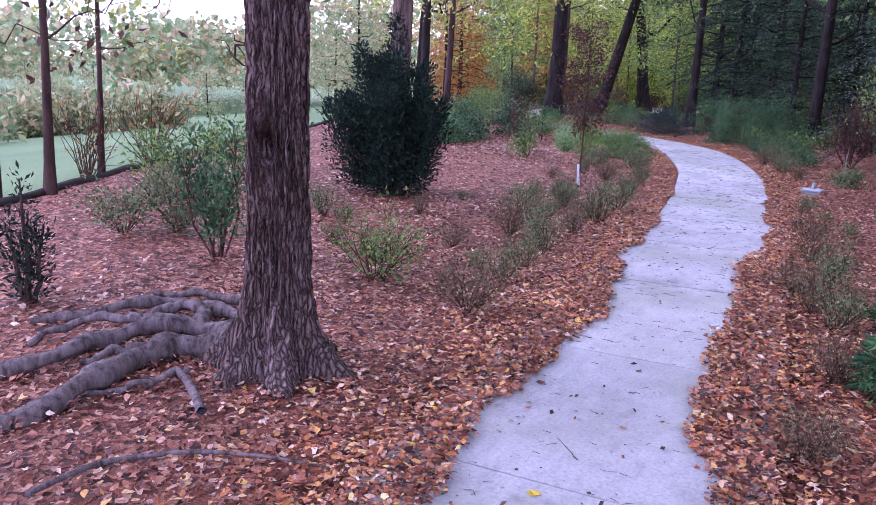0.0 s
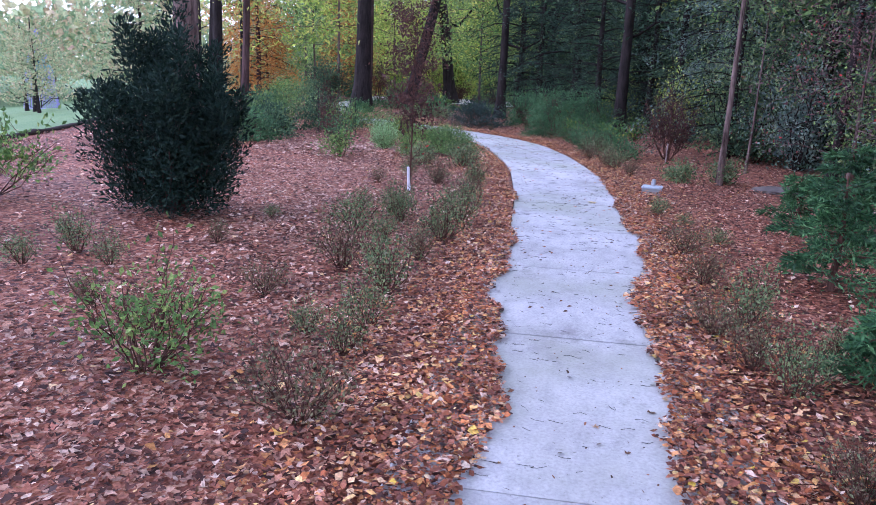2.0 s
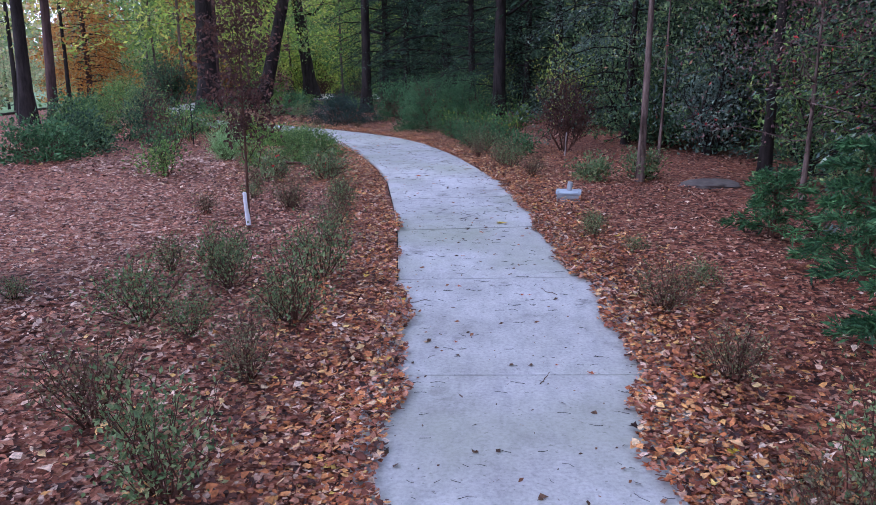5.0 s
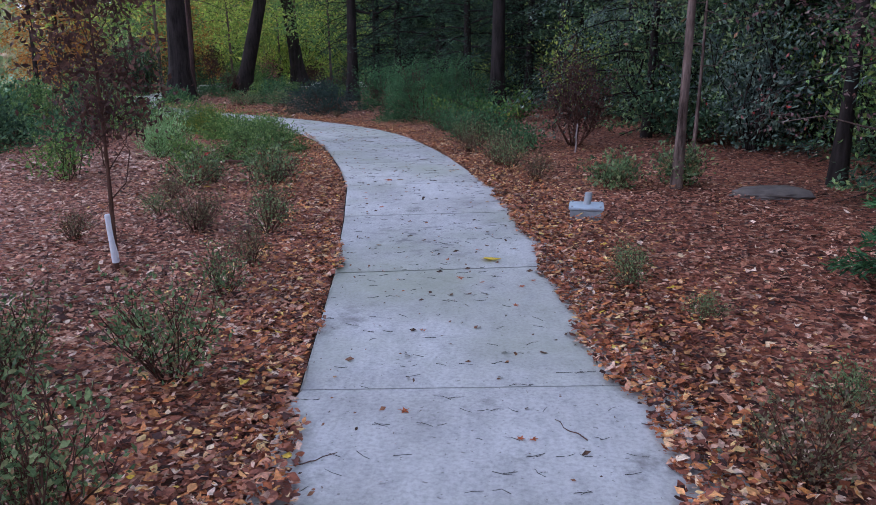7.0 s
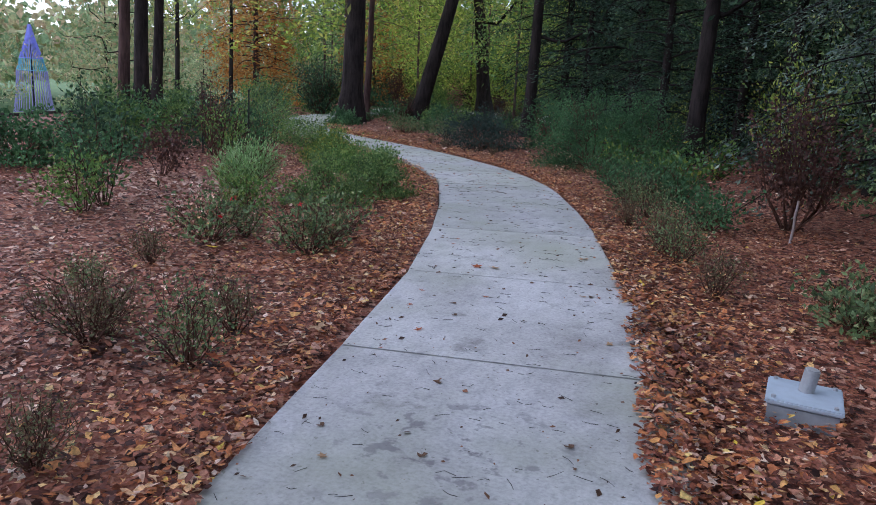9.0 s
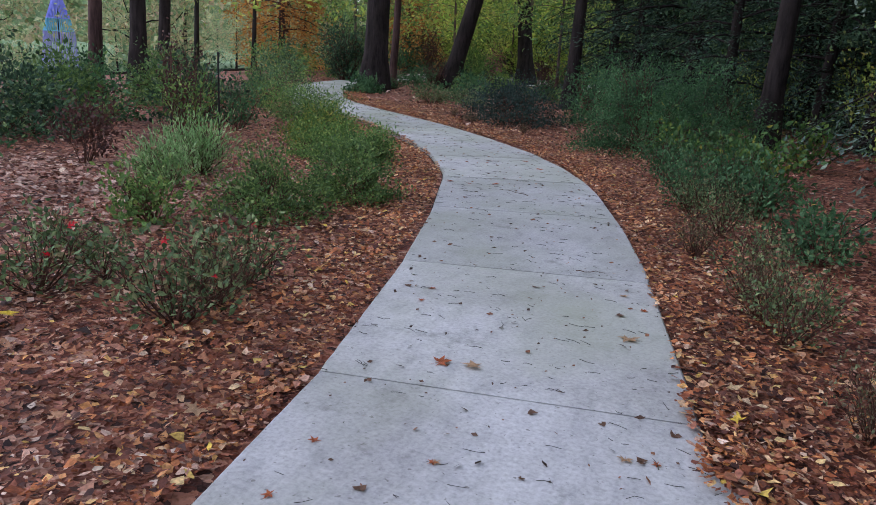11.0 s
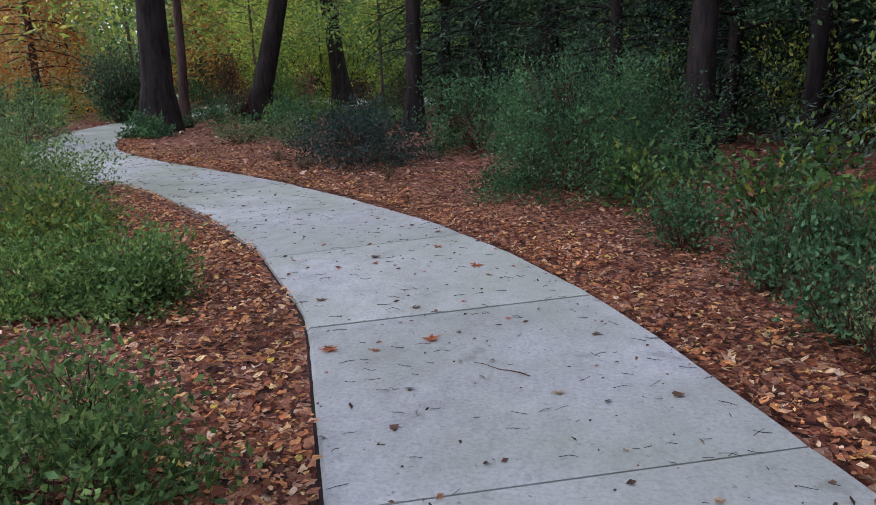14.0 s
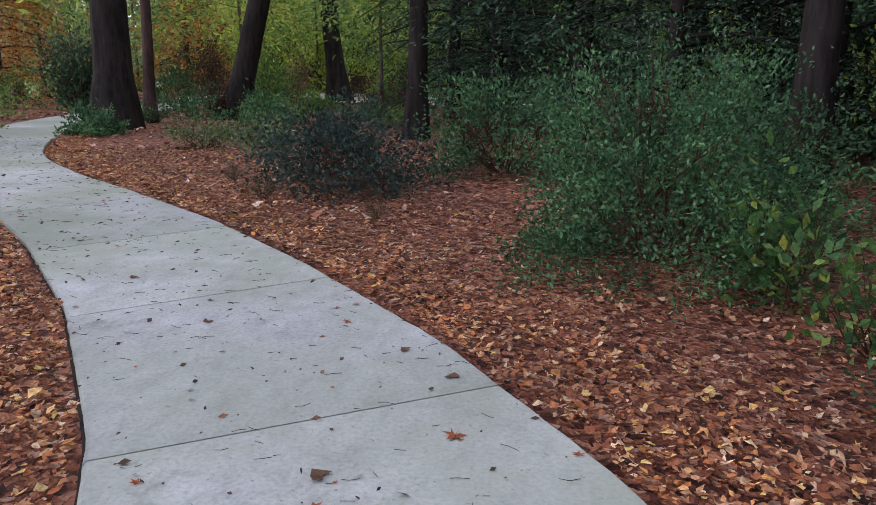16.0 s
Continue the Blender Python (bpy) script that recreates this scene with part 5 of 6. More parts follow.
for x, y, s in [(-0.07, 33.62, 1.0), (2.71, 31.51, 0.9), (-3.9, 35.77, 1.05), (4.69, 35.76, 1.1)]:
    place(hemlock, x, y, rnd.uniform(0, 6.28), s)
for x, y, sc in [(-5.2, 35.6, 0.85), (-4.6, 38.0, 1.0), (-1.28, 27.69, 0.62), (0.29, 27.29, 0.6), (-0, 30.65, 0.75), (4.99, 25.21, 0.8), (-3.89, 32.6, 0.7)]:
    place(hemlock, x, y, rnd.uniform(0, 6.28), sc)
for k, (x, y, w, h, leaf) in enumerate([(-9.58, 38.42, 1.3, 0.5, "BRIGHT"), (-14.29, 39.15, 1.8, 1.4, "HONEY"), (-7.8, 39.4, 1.2, 0.45, "EVERGREEN"), (-11.9, 41.3, 1.5, 0.9, "BRIGHT"), (-4.9, 37.96, 1.4, 0.7, "HONEY"), (-15.06, 36.28, 1.4, 0.9, "BRIGHT"), (-14.02, 52.61, 2.6, 2.4, "EVERGREEN"), (-10.5, 54.88, 2.4, 2.2, "BRIGHT"), (-16.93, 54.58, 2.6, 2.6, "RUSSET"), (-19.34, 51.52, 2.2, 2.0, "HONEY")]):
    dome_shrub("garden_shrub", x, y, w, h, {"BRIGHT": BRIGHT, "HONEY": HONEY, "EVERGREEN": EVERGREEN, "RUSSET": RUSSET}[leaf], 110, 11, 0.1 + 0.02 * (h > 1.8), {"BRIGHT": "fresh green rounded shrub behind the tall trunks", "HONEY": "soft green rounded shrub behind the tall trunks", "EVERGREEN": "dark evergreen rounded shrub behind the tall trunks", "RUSSET": "russet rounded shrub behind the tall trunks"}[leaf], 160 + k, "shrubs behind the tall trunks", 0.16)
dark_mass = dome_shrub("dark_thicket", -4.6, 46.5, 2.8, 3.0, EVERGREEN, 140, 26, 0.13, "dark evergreen shrub behind the garden", 243, "dark shrubs behind the garden", 0.24)
for x, y, sc in [(-17.6, 46.8, 0.8), (-1.6, 45.0, 1.1)]:
    place(dark_mass, x, y, x, sc)
dome_shrub("clipped_shrub", -12.78, 43.31, 2.3, 1.75, BRIGHT, 170, 22, 0.1, "rounded bright green small tree beyond the leaning trunk", 240, clump=0.18, category="small tree")
bush("pink_sapling", -12.25, 44.58, 1.2, 1.9, PINK_LEAF, 700, 0.09, 9, "young tree with dusky pink autumn leaves", 241, top=0.35, spray=0.14, category="sapling")
bush("russet_sapling", -13.26, 39.84, 1.3, 2.6, RUSSET, 1100, 0.08, 9, "tall thin sapling with russet leaves", 242, top=0.4, spray=0.16, category="sapling")
low_growth = [bush("bed_plant", -8.41, 33.32, 1.19, 0.55, BRIGHT, 900, 0.07, 18, "low fresh green bed plant beyond the bend", 140, "low plants beyond the bend", 0.2),
              bush("bed_plant", -6.49, 32.63, 1.29, 0.55, HONEY, 900, 0.07, 18, "low green bed plant beyond the bend", 141, "low plants beyond the bend", 0.2),
              bush("bed_plant", -6.38, 36.39, 1.11, 1.2, RUSSET, 700, 0.08, 14, "russet young shrub beyond the bend", 142, "low plants beyond the bend", 0.3)]
for k in range(13):
    place(low_growth[rnd.choice((0, 0, 1, 1, 2))], rnd.uniform(-11.5, -1.5), rnd.uniform(31.5, 36), rnd.uniform(0, 6.28), rnd.uniform(0.45, 0.85))
for k in range(21):
    for _ in range(30):
        x, y = rnd.uniform(1, 22), rnd.uniform(2, 48)
        if x > np.interp(y, [0, 10, 25, 48], [5.0, 3.6, 2.6, 1.0]):
            break
    place(wood[rnd.choice((0, 0, 1, 1, 2, 3))], x, y, rnd.uniform(-0.7, 0.7), rnd.uniform(0.8, 1.2))
airy = [spray_tree("garden_tree", -7.09, 45.57, 0.055, 11, GLOW_GREEN, 44, 130, 0.2, 3.8, 0.24, 0.6, 0.42, "airy tree with yellow-green autumn leaves", 86, "autumn trees behind the garden", BARK, 0.5),
        spray_tree("garden_tree", -3.12, 43.27, 0.055, 10, GREEN_CROWN, 44, 120, 0.2, 3.6, 0.24, 0.6, 0.42, "airy tree with fresh green leaves", 87, "autumn trees behind the garden", BARK, 0.5)]
for x, y, k in [(-14.67, 37.72, 0), (-7.51, 38.11, 0), (-4.54, 43.56, 1), (-17.47, 41.09, 0), (-13, 41.62, 1), (-10.68, 44.68, 0), (-6.85, 47.45, 0), (-13.09, 49.48, 0), (-16.36, 53.72, 0), (-9.99, 54.48, 1), (-5.22, 53.2, 0), (-0.01, 48.27, 1), (-20.22, 55.11, 0), (-23.65, 52.86, 0), (-7.9, 60.28, 0), (-13.58, 61.45, 0), (-2.21, 59.11, 1), (-26.11, 58.12, 1), (2.99, 54.19, 0)]:
    place(airy[(k + int(x)) % 2], x, y, rnd.uniform(0, 6.28), rnd.uniform(0.95, 1.3))
under_wood = [bush("understorey_shrub", 2.37, 18.61, 1.5, 1.08, EVERGREEN, 1700, 0.09, 18, "dark green understorey shrub in the wood", 90, "understorey of the wood", 0.2),
              bush("understorey_shrub", 3.46, 12.67, 1.21, 0.91, AZALEA, 1500, 0.08, 16, "dull green understorey shrub in the wood", 91, "understorey of the wood", 0.2)]
for k in range(26):
    y = rnd.uniform(4, 42)
    x = rnd.uniform(0, 8) + np.interp(y, [4, 10, 18, 26, 42], [4.0, 3.0, 2.6, 1.6, 0.5])
    place(under_wood[k % 2], x, y, rnd.uniform(0, 6.28), rnd.uniform(0.7, 1.35))
thicket = [bush("understorey_tree", 2.28, 19.94, 2.03, 2.88, SHADE_GREEN, 3000, 0.08, 16, "dark leafy understorey tree at the wood's edge", 150, "understorey trees", 0.15, SHADE_BARK, 0.2, "small tree"),
           bush("understorey_tree", 3.74, 15.12, 1.76, 2.4, GREEN_CROWN, 2000, 0.075, 14, "loose green understorey tree at the wood's edge", 151, "understorey trees", 0.25, SHADE_BARK, 0.2, "small tree"),
           bush("understorey_tree", 4.33, 11.69, 1.62, 2.36, SKYLIT_BLUE, 2900, 0.08, 16, "understorey tree at the wood's edge, coloured bluish for sky light", 152, "understorey trees", 0.15, SHADE_BARK, 0.2, "small tree")]
for x, y, k, sc in [(3.02, 17.57, 2, 1.0), (1.36, 23.36, 0, 0.95), (5.08, 19.22, 0, 1.2), (3.12, 22.16, 1, 1.1), (2.39, 25.55, 0, 1.1), (5.36, 14.59, 2, 1.1), (5.62, 9.78, 0, 1.1), (0.95, 30.79, 2, 1.1), (6.58, 23.25, 1, 1.2), (4, 27.94, 2, 1.2), (4.04, 7.5, 2, 0.8), (5, 6.02, 0, 0.9)]:
    place(thicket[k], x, y, rnd.uniform(0, 6.28), sc)
dark_bough = [spray_tree("low_hemlock", 3.6, 21.5, 0.09, 5.2, HEMLOCK, 58, 260, 0.085, 2.7, 0.04, 0.7, 0.5, "dark low-boughed evergreen inside the wood", 98, "dark evergreens inside the wood", level_leaves=True),
              spray_tree("low_hemlock", 1.6, 27.2, 0.08, 4.6, EVERGREEN, 58, 260, 0.085, 2.5, 0.04, 0.6, 0.45, "dark green low-boughed evergreen inside the wood", 99, "dark evergreens inside the wood", level_leaves=True)]
leafy_bough = spray_tree("understorey_tree", 3.3, 18.8, 0.04, 4.2, SHADE_GREEN, 42, 210, 0.075, 2.0, 0.05, 0.55, 0.35, "green understorey tree with layered leafy boughs", 100, "leafy understorey trees", SHADE_BARK, 0.15, "small tree")
for k, (x, y, sc) in enumerate([(5.2, 19.0, 1.0), (6.4, 23.0, 1.1), (5.6, 15.2, 0.9), (7.4, 17.5, 1.1), (4.6, 25.0, 1.0), (2.9, 29.5, 1.05), (0.2, 29.4, 0.95), (-1.6, 30.6, 1.0), (-2.6, 33.6, 1.1), (5.2, 11.5, 0.85), (6.6, 9.0, 0.9), (8.6, 13.4, 1.1), (0.9, 32.6, 1.1), (4.2, 33.5, 1.2), (-4.2, 36.5, 1.0), (7.6, 27.5, 1.2)]):
    place(dark_bough[k % 2], x, y, k * 1.7, sc)
for k in range(38):
    y = rnd.uniform(3, 36)
    x = np.interp(y, [3, 8, 12, 16, 20, 26, 36], [4.6, 3.4, 3.2, 3.5, 2.8, 2.0, -0.6]) + rnd.uniform(0, 1) ** 1.4 * 6.5
    src, sc = rnd.choice(((edge_evergreen, 0.5), (dark_bough[0], 0.7), (dark_bough[1], 0.7), (leafy_bough, 0.75), (leafy_bough, 0.9), (thicket[0], 0.9)))
    place(src, x, y, rnd.uniform(0, 6.28), sc * rnd.uniform(0.8, 1.25))
# Added saplings whose bright leaves stand in for light through gaps.
sunlit = bush("gap_light_sapling", 1.1, 26.9, 1.3, 2.3, GLOW_GREEN, 900, 0.075, 9, "added young tree, leaves coloured bright for a sunlit gap", 153, "sunlit saplings in the wood", 0.35, SHADE_BARK, 0.16, "sapling")
for x, y, sc in [(-1.1, 29.2, 0.8), (-0.35, 29.1, 0.9), (1.6, 25.9, 0.6), (1.1, 22.9, 1.0), (4.3, 18.6, 1.0), (4.6, 16.2, 0.9)]:
    place(sunlit, x, y, x * 3.0, sc)
far_bed = [bush("bed_shrub", -7.25, 39.07, 1.66, 0.92, BRIGHT, 800, 0.13, 12, "green shrub in the far garden bed", 92, "shrubs of the far bed", 0.2),
           bush("bed_shrub", -12.48, 40.3, 1.47, 0.83, AZALEA, 800, 0.13, 12, "dark green shrub in the far garden bed", 93, "shrubs of the far bed", 0.2),
           bush("bed_shrub", -10.39, 46.1, 1.47, 1.1, RUSSET, 700, 0.12, 12, "russet shrub in the far garden bed", 94, "shrubs of the far bed", 0.2)]
far_bed.append(bush("bed_shrub", -13.18, 54.1, 1.65, 1.38, GLOW_GREEN, 800, 0.14, 12, "yellowing shrub in the far garden bed", 97, "shrubs of the far bed", 0.15))
for k in range(46):
    x, y = rnd.uniform(-26, 2), rnd.uniform(53, 70)
    place(far_bed[rnd.choice((0, 0, 1, 2, 3, 3))], x, y, rnd.uniform(0, 6.28), rnd.uniform(0.7, 1.5))
autumn_mass = [dome_shrub("autumn_thicket", -12.5, 50.5, 4.8, 5.4, GLOW_GREEN, 150, 44, 0.17, "tall clumpy thicket with yellow-green autumn leaves", 180, "autumn thickets behind the garden", 0.36, 0.3, 20, "tree", twig=SHADE_BARK),
               dome_shrub("autumn_thicket", -7.0, 50.0, 4.6, 5.0, GREEN_CROWN, 150, 44, 0.17, "tall clumpy thicket with fresh green leaves", 181, "autumn thickets behind the garden", 0.36, 0.3, 20, "tree", twig=SHADE_BARK)]
for k, (x, y, sc) in enumerate([(-16.6, 50.5, 1.1), (-21.0, 52.5, 1.0), (-9.8, 54.0, 1.2), (-4.0, 53.0, 1.1), (-14.4, 55.5, 1.2), (-18.8, 57.0, 1.1), (-1.0, 50.0, 1.0), (-24.5, 50.0, 0.9), (-6.6, 57.5, 1.2), (-27.5, 54.0, 1.0), (-12.0, 60.0, 1.3), (1.8, 55.0, 1.2), (-3.6, 60.5, 1.3)]):
    place(autumn_mass[k % 2], x, y, k * 2.1, sc)
bush("dark_holly", -13.75, 34.1, 1.75, 2.3, EVERGREEN, 5000, 0.1, 50, "dense dark holly by the path's far end", 95, top=0.1, spray=0.15)

# pale paving seen through the trees
pv = np.array([(-15.9, 42.2, 0.0), (3.7, 40.3, 0.0), (3.0, 46.8, 0.0), (-17.1, 52.2, 0.0)])
tagged(new("far_paving", raw_mesh("far_paving", pv, [[0, 1, 2, 3]], PAVING)), "pale paved drive beyond the trees", "drive", kind="structure")


# ---- far woods ----
def far_woods(name, centres, spread, per, size, mat, label, seed):
    rng = np.random.default_rng(seed)
    c = np.repeat(np.array(centres), per, 0)
    p = c + unit(rng.normal(size=c.shape)) * (rng.random((len(c), 1)) ** 0.4) * np.array(spread)
    p[:, 2] = np.maximum(p[:, 2], 0.2)
    tagged(new(name, leaf_cloud(name, p, size, mat, rng, wild=1.0, aspect=0.8)), label, "woods", kind="stuff")


valley = tree("valley_tree", -42.9, 15.8, 0.182, 9, (0.2, 0), SHADE_BARK, HAZE_MIX, 2200, 0.34, 0.12, 4.0, 14, "autumn tree beyond the lawn, coloured pale for haze", 88, "trees beyond the lawn")
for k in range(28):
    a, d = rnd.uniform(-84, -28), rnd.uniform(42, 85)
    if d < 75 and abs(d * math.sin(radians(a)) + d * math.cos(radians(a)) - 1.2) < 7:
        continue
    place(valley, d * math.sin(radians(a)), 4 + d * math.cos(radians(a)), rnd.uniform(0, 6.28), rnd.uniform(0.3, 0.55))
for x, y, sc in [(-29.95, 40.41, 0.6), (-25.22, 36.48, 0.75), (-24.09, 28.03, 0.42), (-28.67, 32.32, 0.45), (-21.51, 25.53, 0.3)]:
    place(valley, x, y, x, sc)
belt = bush("hedge_shrub", -24.46, 14.33, 4.11, 2.19, HAZE_MIX, 1100, 0.34, 16, "brown and green shrubs beyond the lawn, coloured pale for haze", 96, "shrubs beyond the lawn", 0.1, spray=0.3)
for k in range(26):
    a, d = rnd.uniform(-84, -34), rnd.uniform(31, 44)
    if abs(d * math.sin(radians(a)) + d * math.cos(radians(a)) - 3.1) < 6:
        continue
    place(belt, d * math.sin(radians(a)), 2 + d * math.cos(radians(a)), rnd.uniform(0, 6.28), rnd.uniform(0.6, 1.1))
rng = np.random.default_rng(21)
cs = []
for k in range(230):
    a, d = rng.uniform(-75, 15), rng.uniform(95, 170)
    x, y = d * math.sin(radians(a)), 10 + d * math.cos(radians(a))
    cs.append((x, y, level(x, y) + rng.uniform(1, 12)))
far_woods("far_woods", cs, (6, 6, 4), 250, 1.1, HAZE_MIX, "autumn woods on the far hill, coloured pale for haze", 5)
cs = [(rng.uniform(2, 34), rng.uniform(60, 95), rng.uniform(1, 8)) for _ in range(90)]
far_woods("far_woods", cs, (4, 4, 4), 130, 0.8, YELLOW_GREEN, "bright autumn leaves beyond the wood", 6)
cs = [(rng.uniform(-28, 6), rng.uniform(84, 104), rng.uniform(0.5, 6)) for _ in range(60)]
far_woods("far_woods", cs, (4, 4, 3), 180, 0.5, HAZE_MIX, "yellow-green autumn trees behind the garden, coloured pale for haze", 7)
cs = [(rng.uniform(20, 45), rng.uniform(-30, 70), rng.uniform(1, 10)) for _ in range(150)]
far_woods("far_woods", cs, (4, 4, 4), 110, 0.8, YELLOW_GREEN, "bright autumn leaves beyond the wood", 8)

# cone of coloured light strings on the lawn
cone = new("light_string_tree")
cone.location = (-36.9, 42.0, level(-36.9, 42.0))
cone.scale = (0.8, 0.8, 0.84)
for name, z0, z1, r0, r1, mat, text in [("upper_strings", 3.65, 5.85, 0.75, 0.08, BLUE_STRING, "violet-blue strings of lights"), ("middle_strings", 2.85, 3.65, 0.98, 0.75, GREEN_STRING, "sea-green strings of lights"), ("lower_strings", 0.05, 2.85, 1.3, 0.98, PINK_STRING, "dull violet strings of lights")]:
    lines = []
    for q in range(40):
        a = q * 2 * math.pi / 40
        t = np.linspace(0, 1, 5)
        rr = r0 + (r1 - r0) * t - 0.05 * np.sin(t * np.pi)
        lines.append((np.stack([np.cos(a) * rr, np.sin(a) * rr, z0 + (z1 - z0) * t], 1), np.full(5, 0.03)))
    lines.append((np.stack([np.cos(np.linspace(0, 6.3, 30)) * r0, np.sin(np.linspace(0, 6.3, 30)) * r0, np.full(30, z0)], 1), np.full(30, 0.03)))
    under(name, tubes(name, lines, mat, 4), cone, text)
under("mast", tubes("mast", [(np.array([[0, 0, -0.1], [0, 0, 3.0], [0, 0, 6.0]]), np.array([0.07, 0.06, 0.04]))], IRON, 8), cone)
tagged(cone, "tall cone of violet and sea-green light strings on a lawn", "light display")

# ---- fallen leaves ----
def litter(name, n, box, size, lim, mat, label, seed, keep=None, pile=0.02, band=None, lobed=False):
    """Curled leaves lying on the ground outside the path. lim: how far from the path's middle they begin. band: strewn along the path between two distances from its middle."""
    rng = np.random.default_rng(seed)
    if band:
        lo, hi = (int(np.argmin(np.abs(MID[:, 1] - v))) for v in band[:2])
        i = rng.integers(lo, hi, n)
        dd = (band[2] + (band[3] - band[2]) * rng.random(n) ** 1.3) * rng.choice((-1, 1), n)
        q = MID[i] + MID_N[i] * dd[:, None] + rng.normal(size=(n, 2)) * 0.05
        x, y = q[:, 0], q[:, 1]
    else:
        x, y = rng.uniform(box[0], box[1], n), rng.uniform(box[2], box[3], n)
    d, i = across(x, y)
    ok = np.abs(d) > lim(MID[i, 1], d, x, y, rng)
    if keep is not None:
        ok &= keep(x, y, rng)
    x, y, d = x[ok], y[ok], d[ok]
    n = len(x)
    s = size * (0.4 + 1.0 * rng.random(n) ** 1.8)
    if lobed:
        rad = np.array([1.0, 0.42, 0.9, 0.36, 0.25, 0.36, 0.9, 0.42])
        ang = np.arange(8) * 2 * np.pi / 8
        out = np.vstack([np.stack([rad * np.cos(ang) * 0.62, rad * np.sin(ang) * 0.55], 1), [[0, 0]]])
        tri = np.array([(8, k, (k + 1) % 8) for k in range(8)])
    else:
        out = np.array([(0.0, 0.0), (0.38, 0.29), (1.0, 0.03), (0.6, -0.27), (0.2, -0.2)]) - np.array([0.5, 0])
        tri = None
    m = len(out)
    a = rng.uniform(0, 6.28, n)
    tilt = 0.22 if lobed else 0.24
    tx, ty = rng.normal(size=n) * tilt, rng.normal(size=n) * tilt
    curl = rng.uniform(-0.5, 1.2, n)
    u = (out[None, :, 0] + rng.normal(size=(n, m)) * 0.05) * s[:, None]
    v = out[None, :, 1] * (s * rng.uniform(0.7, 1.4, n))[:, None] * (1 + rng.normal(size=(n, m)) * 0.25)
    z = tx[:, None] * u + ty[:, None] * v + curl[:, None] * (v * v * 2.6 + u * u * 0.9) / s[:, None]
    z = np.minimum(z - z.min(1, keepdims=True), 0.4 * s[:, None]) + rng.uniform(0, pile, n)[:, None]
    base = np.where(np.abs(d) < HALF + 0.02, 0.004, np.where(np.abs(d) < HALF + 0.6, -0.03, -0.04))
    wave = np.where(np.abs(x + 0.4) > 3.0, 0.018 * np.sin(x * 1.3 + y * 0.7) * np.sin(y * 1.1), 0)
    vx = x[:, None] + u * np.cos(a)[:, None] - v * np.sin(a)[:, None]
    vy = y[:, None] + u * np.sin(a)[:, None] + v * np.cos(a)[:, None]
    V = np.stack([vx, vy, z + (base + wave)[:, None]], -1)
    if tri is None:
        F = [[b, b + 1, b + 2, b + 3, b + 4] for b in range(0, n * m, m)]
    else:
        F = (np.arange(n)[:, None, None] * m + tri[None]).reshape(-1, tri.shape[1])
    ob = new(name, raw_mesh(name, V, F, mat))
    return tagged(ob, label, "leaves", kind="stuff")


def verge(y, d, x, yy, rng):
    """The leaves creep over the concrete on the first stretch, and stop at its edge further on."""
    n = np.sin(yy * 2.1 + 1.3 * np.sign(d)) * 0.05 + np.sin(yy * 5.3 + d) * 0.035 + np.sin(yy * 13.0) * 0.02
    left = np.interp(y, MID[:, 1], LEFT) + np.interp(y, [0, 3.5, 5, 6.7, 8, 9, 10, 11, 13], [-0.22, -0.27, -0.36, -0.3, -0.17, -0.11, -0.06, -0.02, 0.02])
    right = np.interp(y, MID[:, 1], RIGHT) + np.interp(y, [0, 3.5, 5, 6.2, 6.7, 7.4, 8, 9, 10, 11.5, 13, 14, 16, 18], [-0.22, -0.24, -0.38, -0.42, -0.3, -0.38, -0.27, -0.27, -0.25, -0.24, -0.15, -0.1, -0.03, 0.0])
    n = n * np.interp(y, [8, 13, 16], [1.0, 0.5, 0.25])
    return np.where(d < 0, left, right) + n + np.abs(rng.normal(size=len(d))) * 0.03


litter("fallen_leaves", 64000, None, 0.036, verge, DRY_LEAF, "brown fallen leaves thick beside the path", 1, pile=0.03, band=(1.6, 14.0, 0.4, 2.9))
litter("fallen_leaves", 76000, None, 0.035, verge, RUST_LEAF, "brown fallen leaves thick beside the path", 2, pile=0.03, band=(14.0, 27.0, 0.6, 2.9))
litter("fallen_leaves", 15000, None, 0.042, verge, DRY_LEAF, "lobed brown oak and maple leaves beside the path", 11, pile=0.04, band=(1.6, 14.0, 0.4, 2.6), lobed=True)
litter("fallen_leaves", 17000, None, 0.042, verge, RUST_LEAF, "lobed brown oak and maple leaves beside the path", 12, pile=0.04, band=(14.0, 26.0, 0.7, 2.6), lobed=True)
litter("fallen_leaves", 46000, None, 0.036, verge, DRY_LEAF, "brown leaves drifted over the path's edge", 13, pile=0.025, band=(1.6, 14.8, 0.3, 0.95))
litter("verge_leaves", 25000, None, 0.034, verge, VERGE_LEAF, "orange-brown leaves drifted over the path's edge", 14, pile=0.03, band=(1.6, 14.8, 0.3, 0.9))
litter("verge_leaves", 46000, None, 0.034, verge, VERGE_LEAF, "orange-brown leaves drifted along the path's edge", 8, pile=0.045, band=(1.6, 30.0, 0.36, 1.25))
